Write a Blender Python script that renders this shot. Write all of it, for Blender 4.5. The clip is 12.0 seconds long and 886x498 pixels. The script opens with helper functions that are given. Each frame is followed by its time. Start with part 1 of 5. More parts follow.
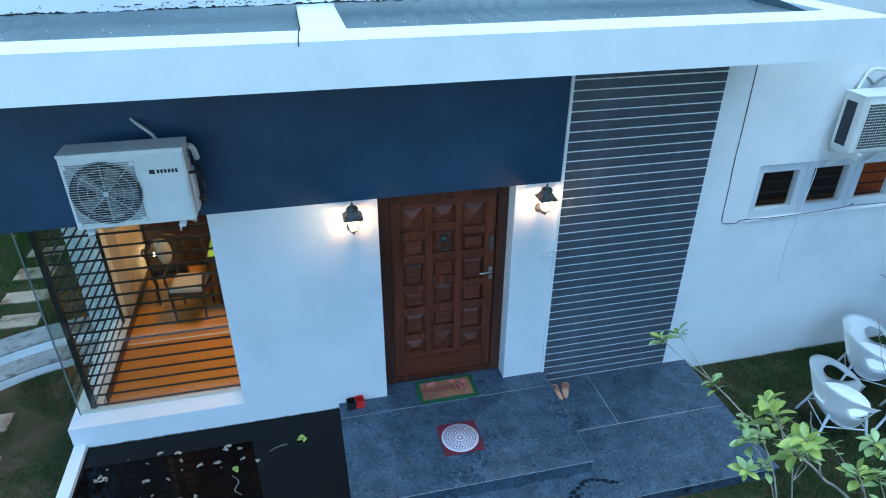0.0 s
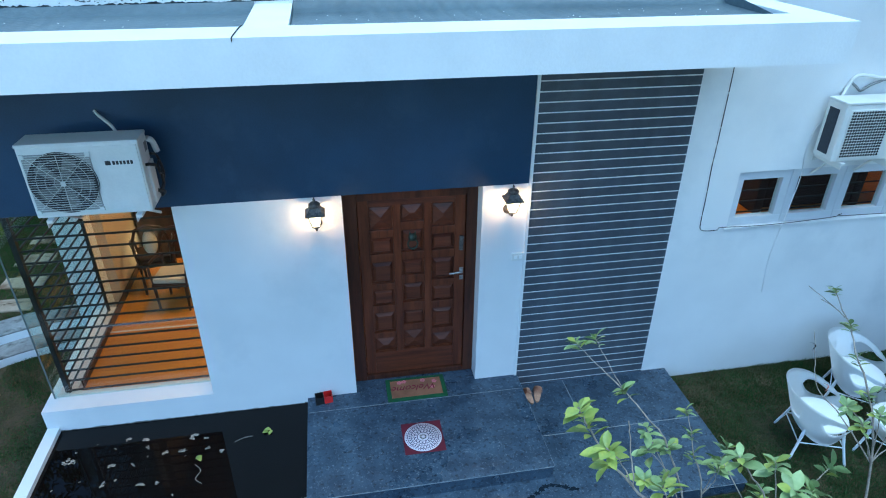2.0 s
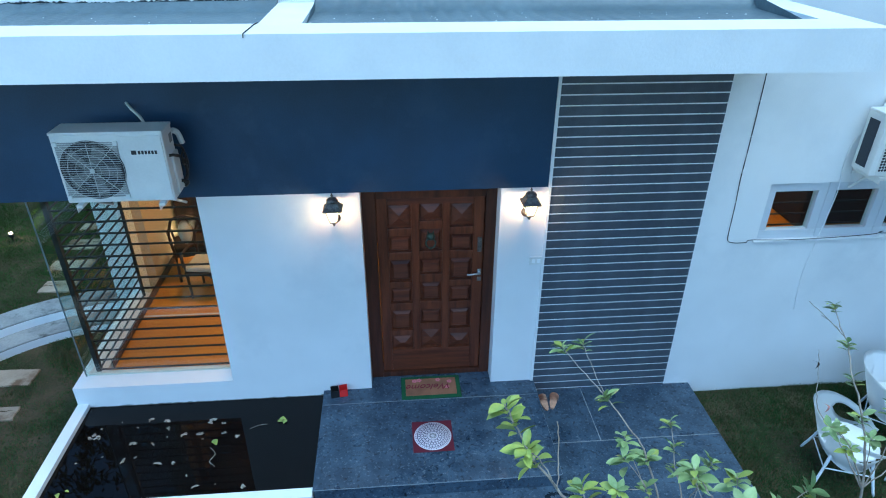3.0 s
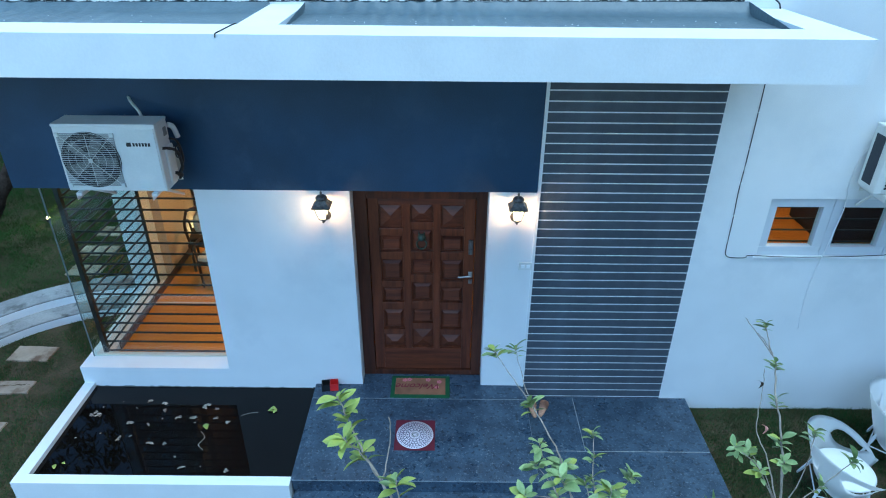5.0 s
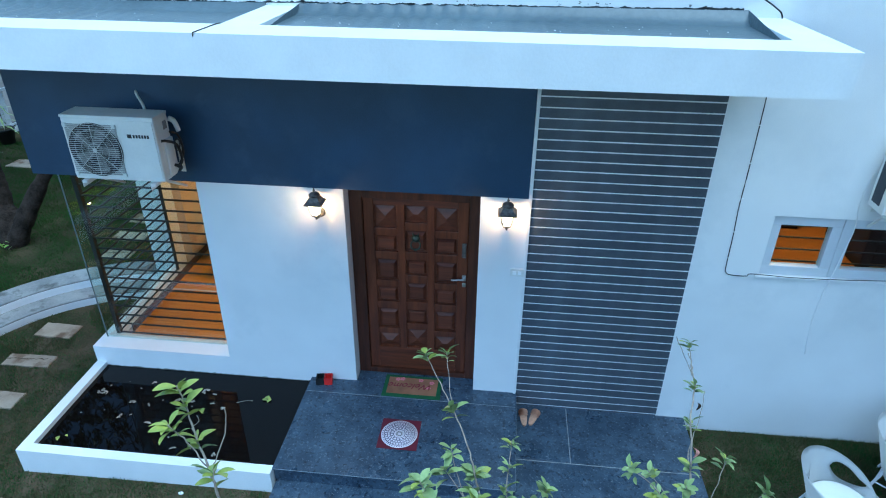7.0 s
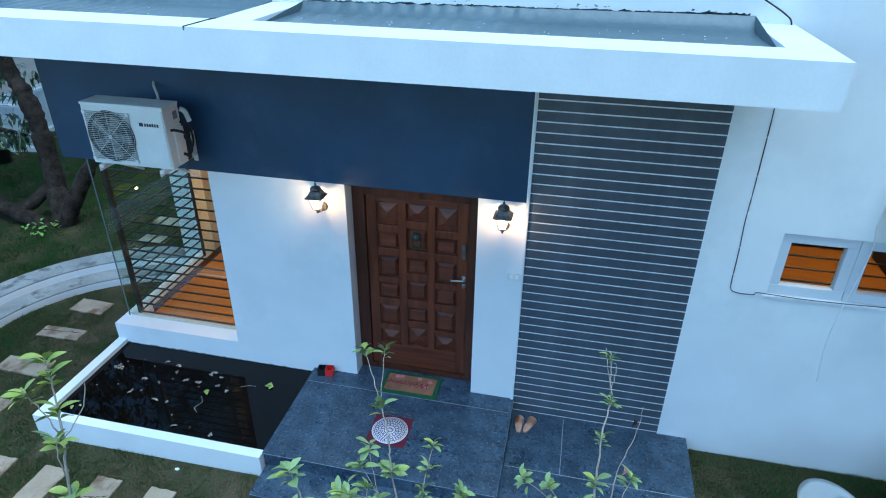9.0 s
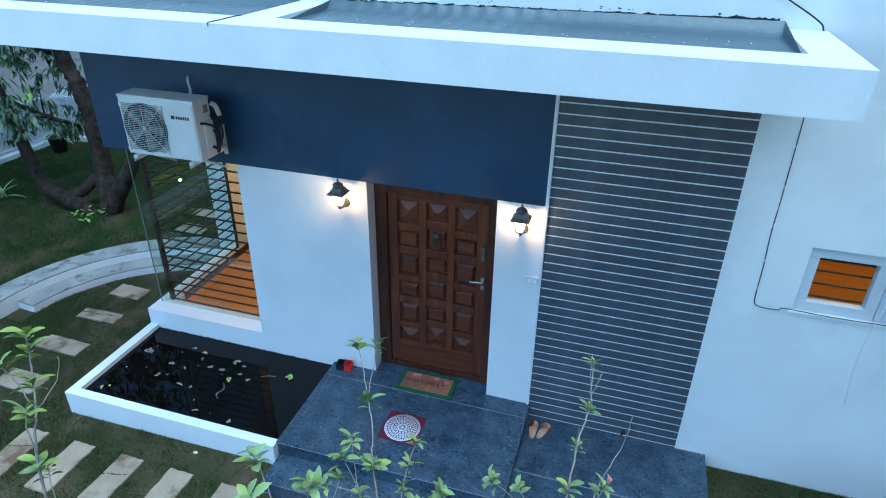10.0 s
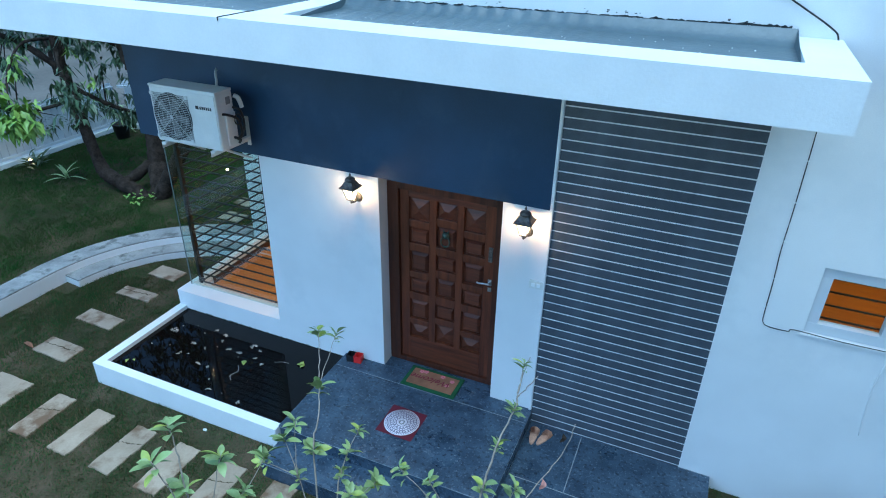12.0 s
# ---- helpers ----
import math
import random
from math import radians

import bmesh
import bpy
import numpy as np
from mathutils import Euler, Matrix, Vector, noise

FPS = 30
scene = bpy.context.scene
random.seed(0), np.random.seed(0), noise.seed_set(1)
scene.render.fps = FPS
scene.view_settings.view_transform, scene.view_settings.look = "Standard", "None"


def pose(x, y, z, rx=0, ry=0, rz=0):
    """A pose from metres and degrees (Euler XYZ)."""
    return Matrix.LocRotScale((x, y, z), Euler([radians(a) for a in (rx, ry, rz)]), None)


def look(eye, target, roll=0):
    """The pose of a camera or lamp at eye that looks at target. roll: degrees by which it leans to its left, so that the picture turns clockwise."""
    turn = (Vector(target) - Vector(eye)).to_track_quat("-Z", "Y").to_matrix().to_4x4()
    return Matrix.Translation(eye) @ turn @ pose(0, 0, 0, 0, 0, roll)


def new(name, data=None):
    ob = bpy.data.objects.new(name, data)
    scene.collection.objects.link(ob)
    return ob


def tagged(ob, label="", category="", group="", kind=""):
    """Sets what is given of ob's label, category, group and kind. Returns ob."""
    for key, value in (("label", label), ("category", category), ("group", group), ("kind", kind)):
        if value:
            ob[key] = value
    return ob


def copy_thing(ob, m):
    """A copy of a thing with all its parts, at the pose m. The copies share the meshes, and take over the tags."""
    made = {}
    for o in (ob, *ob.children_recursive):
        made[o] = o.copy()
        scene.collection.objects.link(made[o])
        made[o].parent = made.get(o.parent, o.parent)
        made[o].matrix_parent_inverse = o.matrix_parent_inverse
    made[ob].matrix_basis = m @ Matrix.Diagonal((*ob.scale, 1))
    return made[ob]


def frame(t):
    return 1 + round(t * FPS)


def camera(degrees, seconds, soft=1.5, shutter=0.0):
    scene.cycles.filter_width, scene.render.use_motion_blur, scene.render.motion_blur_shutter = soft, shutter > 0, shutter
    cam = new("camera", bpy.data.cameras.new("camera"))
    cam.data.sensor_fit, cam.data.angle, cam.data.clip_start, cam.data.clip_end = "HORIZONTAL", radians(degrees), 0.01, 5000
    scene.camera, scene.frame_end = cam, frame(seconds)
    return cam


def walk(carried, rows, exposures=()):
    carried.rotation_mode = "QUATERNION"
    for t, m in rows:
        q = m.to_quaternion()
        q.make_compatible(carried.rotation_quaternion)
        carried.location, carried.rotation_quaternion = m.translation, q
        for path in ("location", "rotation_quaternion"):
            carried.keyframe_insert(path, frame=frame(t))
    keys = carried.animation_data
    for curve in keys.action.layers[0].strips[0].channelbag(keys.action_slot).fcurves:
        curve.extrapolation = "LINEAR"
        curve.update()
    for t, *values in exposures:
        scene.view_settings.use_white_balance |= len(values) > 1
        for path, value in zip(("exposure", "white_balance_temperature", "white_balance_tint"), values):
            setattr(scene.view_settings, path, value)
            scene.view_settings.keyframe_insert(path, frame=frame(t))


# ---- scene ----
cam = camera(70.4, 12.0, soft=1.05)
PATH = [
    (0, (-0.054, -0.057, 4.843), (0.349, 1.634, 3.855), 0.3),
    (0.5, (0.025, -0.085, 4.842), (0.43, 1.606, 3.854), 0.4),
    (1, (0.173, -0.112, 4.843), (0.563, 1.582, 3.853), 0.4),
    (1.5, (0.345, -0.145, 4.843), (0.701, 1.557, 3.853), 0.5),
    (2, (0.516, -0.174, 4.836), (0.827, 1.536, 3.848), 0.5),
    (2.5, (0.684, -0.214, 4.831), (0.918, 1.511, 3.846), 0.4),
    (3, (0.819, -0.245, 4.821), (0.973, 1.492, 3.841), 0.4),
    (5, (1.381, -0.316, 4.838), (1.379, 1.431, 3.865), 0.5),
    (5.5, (1.531, -0.32, 4.842), (1.482, 1.427, 3.87), 0.5),
    (6, (1.687, -0.313, 4.851), (1.596, 1.432, 3.879), 0.6),
    (6.5, (1.839, -0.307, 4.85), (1.706, 1.437, 3.879), 0.6),
    (7, (1.978, -0.297, 4.855), (1.801, 1.443, 3.886), 0.6),
    (9, (2.567, -0.21, 4.845), (2.197, 1.502, 3.879), 0.7),
    (9.5, (2.694, -0.189, 4.835), (2.254, 1.508, 3.873), 0.8),
    (10, (2.814, -0.161, 4.835), (2.304, 1.517, 3.874), 0.8),
    (10.5, (2.93, -0.135, 4.836), (2.353, 1.522, 3.876), 0.9),
    (11, (3.044, -0.104, 4.834), (2.418, 1.536, 3.874), 1.0),
    (11.5, (3.165, -0.074, 4.828), (2.506, 1.554, 3.871), 1.0),
    (12, (3.305, -0.024, 4.831), (2.614, 1.59, 3.873), 1.1),
]
walk(cam, [(t, look(eye, target, roll)) for t, eye, target, roll in PATH], [(0, 0.74, 5100, -7), (12, 0.74, 5100, -7)])

# ---- world and sun ----
world = bpy.data.worlds.new("dusk_sky")
scene.world = world
world.use_nodes = True
wn = world.node_tree.nodes
sky = wn.new("ShaderNodeTexSky")
sky.sky_type = 'NISHITA'
sky.sun_disc = False
sky.sun_elevation = radians(34)
sky.sun_rotation = radians(200)
sky.ozone_density, sky.dust_density, sky.air_density = 3.0, 0.2, 1.0
wn["Background"].inputs["Strength"].default_value = 0.164
world.node_tree.links.new(sky.outputs[0], wn["Background"].inputs["Color"])
sun_data = bpy.data.lights.new("sun", 'SUN')
sun_data.energy, sun_data.angle, sun_data.color = 2.1, radians(50), (0.88, 0.95, 0.97)
sun = new("sun", sun_data)
sun.matrix_world = look((2.4, 1.5, 14), (0, 4, 0))


# ---- materials ----
def make_mat(name, col, rough=0.6, metal=0.0, var=0.15, scale=6.0, fine=80.0, bump=0.15, col2=None, spec=0.5, dist=0.004, random_amount=0.0):
    """Two scales of noise between two tones, with a fine bump, in object space."""
    m = bpy.data.materials.new(name)
    m.use_nodes = True
    nt = m.node_tree
    b = nt.nodes["Principled BSDF"]
    tc = nt.nodes.new("ShaderNodeTexCoord")
    n1 = nt.nodes.new("ShaderNodeTexNoise")
    n1.inputs["Scale"].default_value, n1.inputs["Detail"].default_value = scale, 5
    n2 = nt.nodes.new("ShaderNodeTexNoise")
    n2.inputs["Scale"].default_value, n2.inputs["Detail"].default_value = fine, 3
    for n in (n1, n2):
        nt.links.new(tc.outputs["Object"], n.inputs["Vector"])
    add = nt.nodes.new("ShaderNodeMath")
    add.operation = 'MULTIPLY_ADD'
    nt.links.new(n1.outputs["Fac"], add.inputs[0])
    add.inputs[1].default_value = 0.7
    mul = nt.nodes.new("ShaderNodeMath")
    mul.operation = 'MULTIPLY'
    mul.inputs[1].default_value = 0.3
    nt.links.new(n2.outputs["Fac"], mul.inputs[0])
    nt.links.new(mul.outputs[0], add.inputs[2])
    ramp = nt.nodes.new("ShaderNodeValToRGB")
    c2 = col2 or tuple(c * (1 - var) for c in col)
    c1 = col if col2 else tuple(min(1, c * (1 + var)) for c in col)
    ramp.color_ramp.elements[0].position, ramp.color_ramp.elements[1].position = 0.36, 0.64
    ramp.color_ramp.elements[0].color = (*c2, 1)
    ramp.color_ramp.elements[1].color = (*c1, 1)
    nt.links.new(add.outputs[0], ramp.inputs["Fac"])
    out = ramp.outputs["Color"]
    if random_amount:
        info = nt.nodes.new("ShaderNodeObjectInfo")
        mr = nt.nodes.new("ShaderNodeMapRange")
        mr.inputs["To Min"].default_value, mr.inputs["To Max"].default_value = 1 - random_amount, 1 + random_amount
        nt.links.new(info.outputs["Random"], mr.inputs["Value"])
        hs = nt.nodes.new("ShaderNodeHueSaturation")
        nt.links.new(mr.outputs[0], hs.inputs["Value"])
        nt.links.new(out, hs.inputs["Color"])
        out = hs.outputs["Color"]
    nt.links.new(out, b.inputs["Base Color"])
    b.inputs["Roughness"].default_value, b.inputs["Metallic"].default_value = rough, metal
    b.inputs["Specular IOR Level"].default_value = spec
    if bump:
        bp = nt.nodes.new("ShaderNodeBump")
        bp.inputs["Strength"].default_value, bp.inputs["Distance"].default_value = bump, dist
        nt.links.new(n2.outputs["Fac"], bp.inputs["Height"])
        nt.links.new(bp.outputs[0], b.inputs["Normal"])
    return m


def glow_mat(name, col, strength):
    m = bpy.data.materials.new(name)
    m.use_nodes = True
    b = m.node_tree.nodes["Principled BSDF"]
    b.inputs["Base Color"].default_value = (*col, 1)
    b.inputs["Emission Color"].default_value = (*col, 1)
    b.inputs["Emission Strength"].default_value = strength
    return m


def glass_mat(name, tint=(0.92, 0.97, 0.95), rough=0.0):
    """Thin pane: clear, with a Fresnel-driven gloss."""
    m = bpy.data.materials.new(name)
    m.use_nodes = True
    nt = m.node_tree
    nt.nodes.remove(nt.nodes["Principled BSDF"])
    mix, tr, gl, lw, pw, ma = (nt.nodes.new(k) for k in ("ShaderNodeMixShader", "ShaderNodeBsdfTransparent", "ShaderNodeBsdfGlossy", "ShaderNodeLayerWeight", "ShaderNodeMath", "ShaderNodeMath"))
    tr.inputs["Color"].default_value = (*tint, 1)
    gl.inputs["Roughness"].default_value = rough
    lw.inputs["Blend"].default_value = 0.5
    pw.operation, ma.operation = 'POWER', 'MULTIPLY_ADD'
    pw.inputs[1].default_value = 5.0
    ma.inputs[1].default_value, ma.inputs[2].default_value = 0.90, 0.04
    nt.links.new(lw.outputs["Facing"], pw.inputs[0])
    nt.links.new(pw.outputs[0], ma.inputs[0])
    nt.links.new(ma.outputs[0], mix.inputs[0])
    nt.links.new(tr.outputs[0], mix.inputs[1])
    nt.links.new(gl.outputs[0], mix.inputs[2])
    nt.links.new(mix.outputs[0], nt.nodes["Material Output"].inputs["Surface"])
    return m


def wood_mat(name, dark, light, rough, axis, stretch=14.0, random_amount=0.0):
    """Grain drawn out along one axis."""
    m = make_mat(name, light, rough, bump=0.12, col2=dark, scale=4.0, fine=40.0, random_amount=random_amount)
    nt = m.node_tree
    mp = nt.nodes.new("ShaderNodeMapping")
    s = [stretch, stretch, stretch]
    s[axis] = 1.0
    mp.inputs["Scale"].default_value = s
    tc = [n for n in nt.nodes if n.type == 'TEX_COORD'][0]
    nt.links.new(tc.outputs["Object"], mp.inputs["Vector"])
    for n in nt.nodes:
        if n.type == 'TEX_NOISE':
            n.inputs["Scale"].default_value /= 3.0
            nt.links.new(mp.outputs[0], n.inputs["Vector"])
    return m


def granite_mat(name):
    """Dark blue-grey granite with pale flecks, worn polish and damp blotches."""
    m = make_mat(name, (0.066, 0.098, 0.146), 0.34, scale=6, fine=130, bump=0.10, col2=(0.026, 0.042, 0.070), random_amount=0.05)
    nt = m.node_tree
    b = nt.nodes["Principled BSDF"]
    tc = [n for n in nt.nodes if n.type == 'TEX_COORD'][0]
    vo = nt.nodes.new("ShaderNodeTexNoise")
    vo.inputs["Scale"].default_value, vo.inputs["Detail"].default_value, vo.inputs["Roughness"].default_value = 42, 3, 0.6
    nt.links.new(tc.outputs["Object"], vo.inputs["Vector"])
    rp = nt.nodes.new("ShaderNodeValToRGB")
    rp.color_ramp.elements[0].position, rp.color_ramp.elements[1].position = 0.57, 0.74
    nt.links.new(vo.outputs["Fac"], rp.inputs["Fac"])
    mx = nt.nodes.new("ShaderNodeMixRGB")
    mx.inputs["Color2"].default_value = (0.165, 0.195, 0.235, 1)
    src = b.inputs["Base Color"].links[0].from_socket
    nt.links.new(rp.outputs["Color"], mx.inputs["Fac"])
    nt.links.new(src, mx.inputs["Color1"])
    nt.links.new(mx.outputs[0], b.inputs["Base Color"])
    pit = nt.nodes.new("ShaderNodeTexNoise")
    pit.inputs["Scale"].default_value, pit.inputs["Detail"].default_value = 27, 5
    nt.links.new(tc.outputs["Object"], pit.inputs["Vector"])
    pr = nt.nodes.new("ShaderNodeValToRGB")
    pr.color_ramp.elements[0].position, pr.color_ramp.elements[1].position = 0.33, 0.45
    pr.color_ramp.elements[0].color, pr.color_ramp.elements[1].color = (0.35, 0.35, 0.38, 1), (1, 1, 1, 1)
    nt.links.new(pit.outputs["Fac"], pr.inputs["Fac"])
    dk = nt.nodes.new("ShaderNodeMixRGB")
    dk.blend_type = 'MULTIPLY'
    dk.inputs["Fac"].default_value = 1.0
    nt.links.new(mx.outputs[0], dk.inputs["Color1"])
    nt.links.new(pr.outputs["Color"], dk.inputs["Color2"])
    nt.links.new(dk.outputs[0], b.inputs["Base Color"])
    n3 = nt.nodes.new("ShaderNodeTexNoise")
    n3.inputs["Scale"].default_value, n3.inputs["Detail"].default_value = 2.2, 4
    nt.links.new(tc.outputs["Object"], n3.inputs["Vector"])
    mr = nt.nodes.new("ShaderNodeMapRange")
    mr.inputs["From Min"].default_value, mr.inputs["From Max"].default_value = 0.35, 0.65
    mr.inputs["To Min"].default_value, mr.inputs["To Max"].default_value = 0.24, 0.42
    nt.links.new(n3.outputs["Fac"], mr.inputs["Value"])
    nt.links.new(mr.outputs[0], b.inputs["Roughness"])
    return m


PLASTER = make_mat("white_plaster", (0.79, 0.79, 0.79), 0.75, var=0.055, scale=1.3, fine=120, bump=0.25)
PLASTER_AGED = make_mat("canopy_white_paint", (0.80, 0.81, 0.81), 0.7, var=0.035, scale=3, fine=60, bump=0.35)
BLUE = make_mat("navy_paint", (0.023, 0.053, 0.108), 0.48, var=0.2, scale=1.8, fine=90, bump=0.35, spec=0.4)
ROOF = make_mat("grey_waterproofing", (0.125, 0.165, 0.19), 0.36, col2=(0.085, 0.115, 0.135), scale=1.2, fine=25, bump=0.3, dist=0.01)
TILE = make_mat("charcoal_tile", (0.080, 0.092, 0.114), 0.45, var=0.2, scale=5, fine=140, bump=0.3, random_amount=0.08, spec=0.4)
GRANITE = granite_mat("dark_granite")
GROUT = make_mat("grey_grout", (0.24, 0.26, 0.28), 0.85, scale=20)
DOORWOOD = wood_mat("teak_upright_grain", (0.056, 0.014, 0.006), (0.165, 0.045, 0.017), 0.38, 2)
FRAMEWOOD = wood_mat("dark_teak_frame", (0.034, 0.010, 0.005), (0.095, 0.028, 0.012), 0.4, 2)
DOORWOOD_X = wood_mat("teak_level_grain", (0.052, 0.012, 0.005), (0.150, 0.039, 0.014), 0.5, 0, random_amount=0.12)
FLOORWOOD = wood_mat("orange_floor_wood", (0.46, 0.155, 0.012), (0.62, 0.245, 0.022), 0.5, 0, random_amount=0.05)
DARKWOOD = wood_mat("dark_furniture_wood", (0.02, 0.008, 0.005), (0.06, 0.022, 0.012), 0.35, 2)
BLACK = make_mat("black_iron_paint", (0.012, 0.012, 0.014), 0.45, bump=0.1)
LANTERN = make_mat("aged_black_metal", (0.12, 0.108, 0.098), 0.5, metal=0.3, var=0.4, scale=40)
STEEL = make_mat("brushed_steel", (0.55, 0.55, 0.54), 0.3, metal=1.0, var=0.05)
BRONZE = make_mat("green_bronze", (0.05, 0.075, 0.06), 0.5, metal=0.6, var=0.4, scale=60)
GLASS = glass_mat("window_glass")
LAMPGLASS = glow_mat("lit_frosted_lantern_glass", (1.0, 0.72, 0.42), 4.5)
BULB = glow_mat("warm_bulb", (1.0, 0.70, 0.38), 60)
AC_WHITE = make_mat("off_white_enamel", (0.72, 0.72, 0.69), 0.42, var=0.05, scale=5, fine=60, bump=0.05)
AC_DARK = make_mat("flat_dark_hollows_and_print", (0.03, 0.03, 0.031), 0.7)
PLASTIC = make_mat("white_plastic", (0.87, 0.88, 0.88), 0.35, var=0.02, bump=0.03)
UPVC = make_mat("white_upvc", (0.62, 0.64, 0.67), 0.35, var=0.02, bump=0.03)
CABLE = make_mat("black_cable_sheath", (0.012, 0.012, 0.013), 0.5)
MARBLE = make_mat("cream_marble", (0.70, 0.62, 0.55), 0.25, var=0.06, scale=3)
CREAM = make_mat("warm_cream_paint", (0.72, 0.52, 0.32), 0.7, var=0.04, scale=2)
CUSHION = make_mat("cream_cushion", (0.52, 0.43, 0.31), 0.9, var=0.08, scale=8)
LIME = make_mat("lime_cloth", (0.32, 0.52, 0.05), 0.9)
WATER = make_mat("dark_pond_water", (0.0035, 0.0026, 0.0022), 0.02, scale=2, fine=7, bump=0.03, var=0.3, dist=0.006, spec=0.22)
LUSHBED = make_mat("lush_lawn_soil", (0.021, 0.031, 0.011), 0.95, col2=(0.088, 0.066, 0.040), scale=1.3, fine=45, bump=0.8, dist=0.03, spec=0.05)
GRASSBED = make_mat("lawn_soil", (0.034, 0.042, 0.018), 0.95, col2=(0.120, 0.086, 0.058), scale=1.6, fine=45, bump=0.8, dist=0.03, spec=0.05)
STONE = make_mat("pale_sandstone", (0.38, 0.30, 0.22), 0.8, col2=(0.28, 0.215, 0.15), scale=3.4, fine=40, bump=0.4, random_amount=0.1)


def stained(m, stain, scale, lo, hi):
    """Soft-edged earth stains laid over a stone or cement colour."""
    nt = m.node_tree
    b = nt.nodes["Principled BSDF"]
    ge = nt.nodes.new("ShaderNodeNewGeometry")
    no = nt.nodes.new("ShaderNodeTexNoise")
    no.inputs["Scale"].default_value, no.inputs["Detail"].default_value, no.inputs["Roughness"].default_value = scale, 6, 0.6
    nt.links.new(ge.outputs["Position"], no.inputs["Vector"])
    rp = nt.nodes.new("ShaderNodeValToRGB")
    rp.color_ramp.elements[0].position, rp.color_ramp.elements[1].position = lo, hi
    nt.links.new(no.outputs["Fac"], rp.inputs["Fac"])
    mx = nt.nodes.new("ShaderNodeMixRGB")
    mx.inputs["Color2"].default_value = (*stain, 1)
    nt.links.new(rp.outputs["Color"], mx.inputs["Fac"])
    nt.links.new(b.inputs["Base Color"].links[0].from_socket, mx.inputs["Color1"])
    nt.links.new(mx.outputs[0], b.inputs["Base Color"])


stained(PLASTER, (0.69, 0.70, 0.71), 0.9, 0.54, 0.72)
stained(BLUE, (0.036, 0.070, 0.128), 2.4, 0.56, 0.70)
stained(STONE, (0.145, 0.085, 0.045), 2.6, 0.50, 0.62)
KERBTOP = make_mat("worn_grey_cement", (0.34, 0.34, 0.33), 0.8, col2=(0.20, 0.20, 0.20), scale=3.5, fine=40, bump=0.35)
stained(KERBTOP, (0.10, 0.10, 0.095), 4.5, 0.54, 0.66)
LEAF = make_mat("shrub_leaf", (0.33, 0.40, 0.17), 0.42, col2=(0.19, 0.27, 0.095), scale=9, fine=60, bump=0.1, random_amount=0.25)
LEAF_YOUNG = make_mat("young_yellow_leaf", (0.40, 0.42, 0.08), 0.42, col2=(0.24, 0.32, 0.07), scale=9, bump=0.1, random_amount=0.2)
TWIG = make_mat("grey_twig_bark", (0.27, 0.23, 0.19), 0.85, scale=25, var=0.3)
BARK = make_mat("brown_tree_bark", (0.036, 0.027, 0.022), 0.95, scale=9, fine=40, var=0.55, bump=1.0, dist=0.03, spec=0.1)
FENCE = make_mat("white_fence_metal", (0.55, 0.56, 0.57), 0.45, var=0.06, scale=4)
MATGREEN = make_mat("green_mat_border", (0.018, 0.085, 0.030), 0.95, fine=300, bump=0.8)
COIR = make_mat("brown_coir", (0.25, 0.115, 0.062), 0.95, fine=300, bump=0.8, var=0.25)
MAROON = make_mat("maroon_cloth", (0.095, 0.004, 0.018), 0.7, var=0.15, fine=200)
CHALK = make_mat("white_print", (0.68, 0.63, 0.70), 0.7, var=0.04)
RED = make_mat("red_card", (0.62, 0.02, 0.02), 0.5)
SANDAL = make_mat("tan_leather", (0.52, 0.31, 0.21), 0.65, var=0.2, scale=20)
PINK = make_mat("pink_print", (0.55, 0.16, 0.20), 0.9)
CONCRETE = make_mat("pale_concrete", (0.21, 0.20, 0.19), 0.85, scale=1.2, var=0.15)
LANE = make_mat("dusty_lane", (0.155, 0.140, 0.122), 0.9, col2=(0.095, 0.085, 0.075), scale=0.7, fine=12, bump=0.4)
TERRABLACK = make_mat("black_plastic_pot", (0.015, 0.015, 0.016), 0.5)
LITTER = make_mat("dry_leaf_litter", (0.27, 0.24, 0.20), 0.8, var=0.5, scale=30, random_amount=0.4)


# ---- mesh helpers ----
def bx(bm, x0, x1, y0, y1, z0, z1, bevel=0.0):
    """Adds a box, with bevelled edges where asked."""
    r = bmesh.ops.create_cube(bm, size=1.0, matrix=Matrix.Translation(((x0 + x1) / 2, (y0 + y1) / 2, (z0 + z1) / 2)) @ Matrix.Diagonal((x1 - x0, y1 - y0, z1 - z0, 1)))
    if bevel:
        edges = list({e for v in r["verts"] for e in v.link_edges})
        bmesh.ops.bevel(bm, geom=edges, offset=bevel, segments=2, affect='EDGES', profile=0.6)
    return bm


def box(x0, x1, y0, y1, z0, z1, bevel=0.0):
    return bx(bmesh.new(), x0, x1, y0, y1, z0, z1, bevel)


def cyl(bm, p0, p1, r0, r1=None, n=12):
    """A capped, tapered round bar between two points."""
    p0, p1 = Vector(p0), Vector(p1)
    d = p1 - p0
    m = Matrix.Translation((p0 + p1) / 2) @ d.to_track_quat("Z", "Y").to_matrix().to_4x4()
    bmesh.ops.create_cone(bm, cap_ends=True, segments=n, radius1=r0, radius2=r0 if r1 is None else r1, depth=d.length, matrix=m)
    return bm


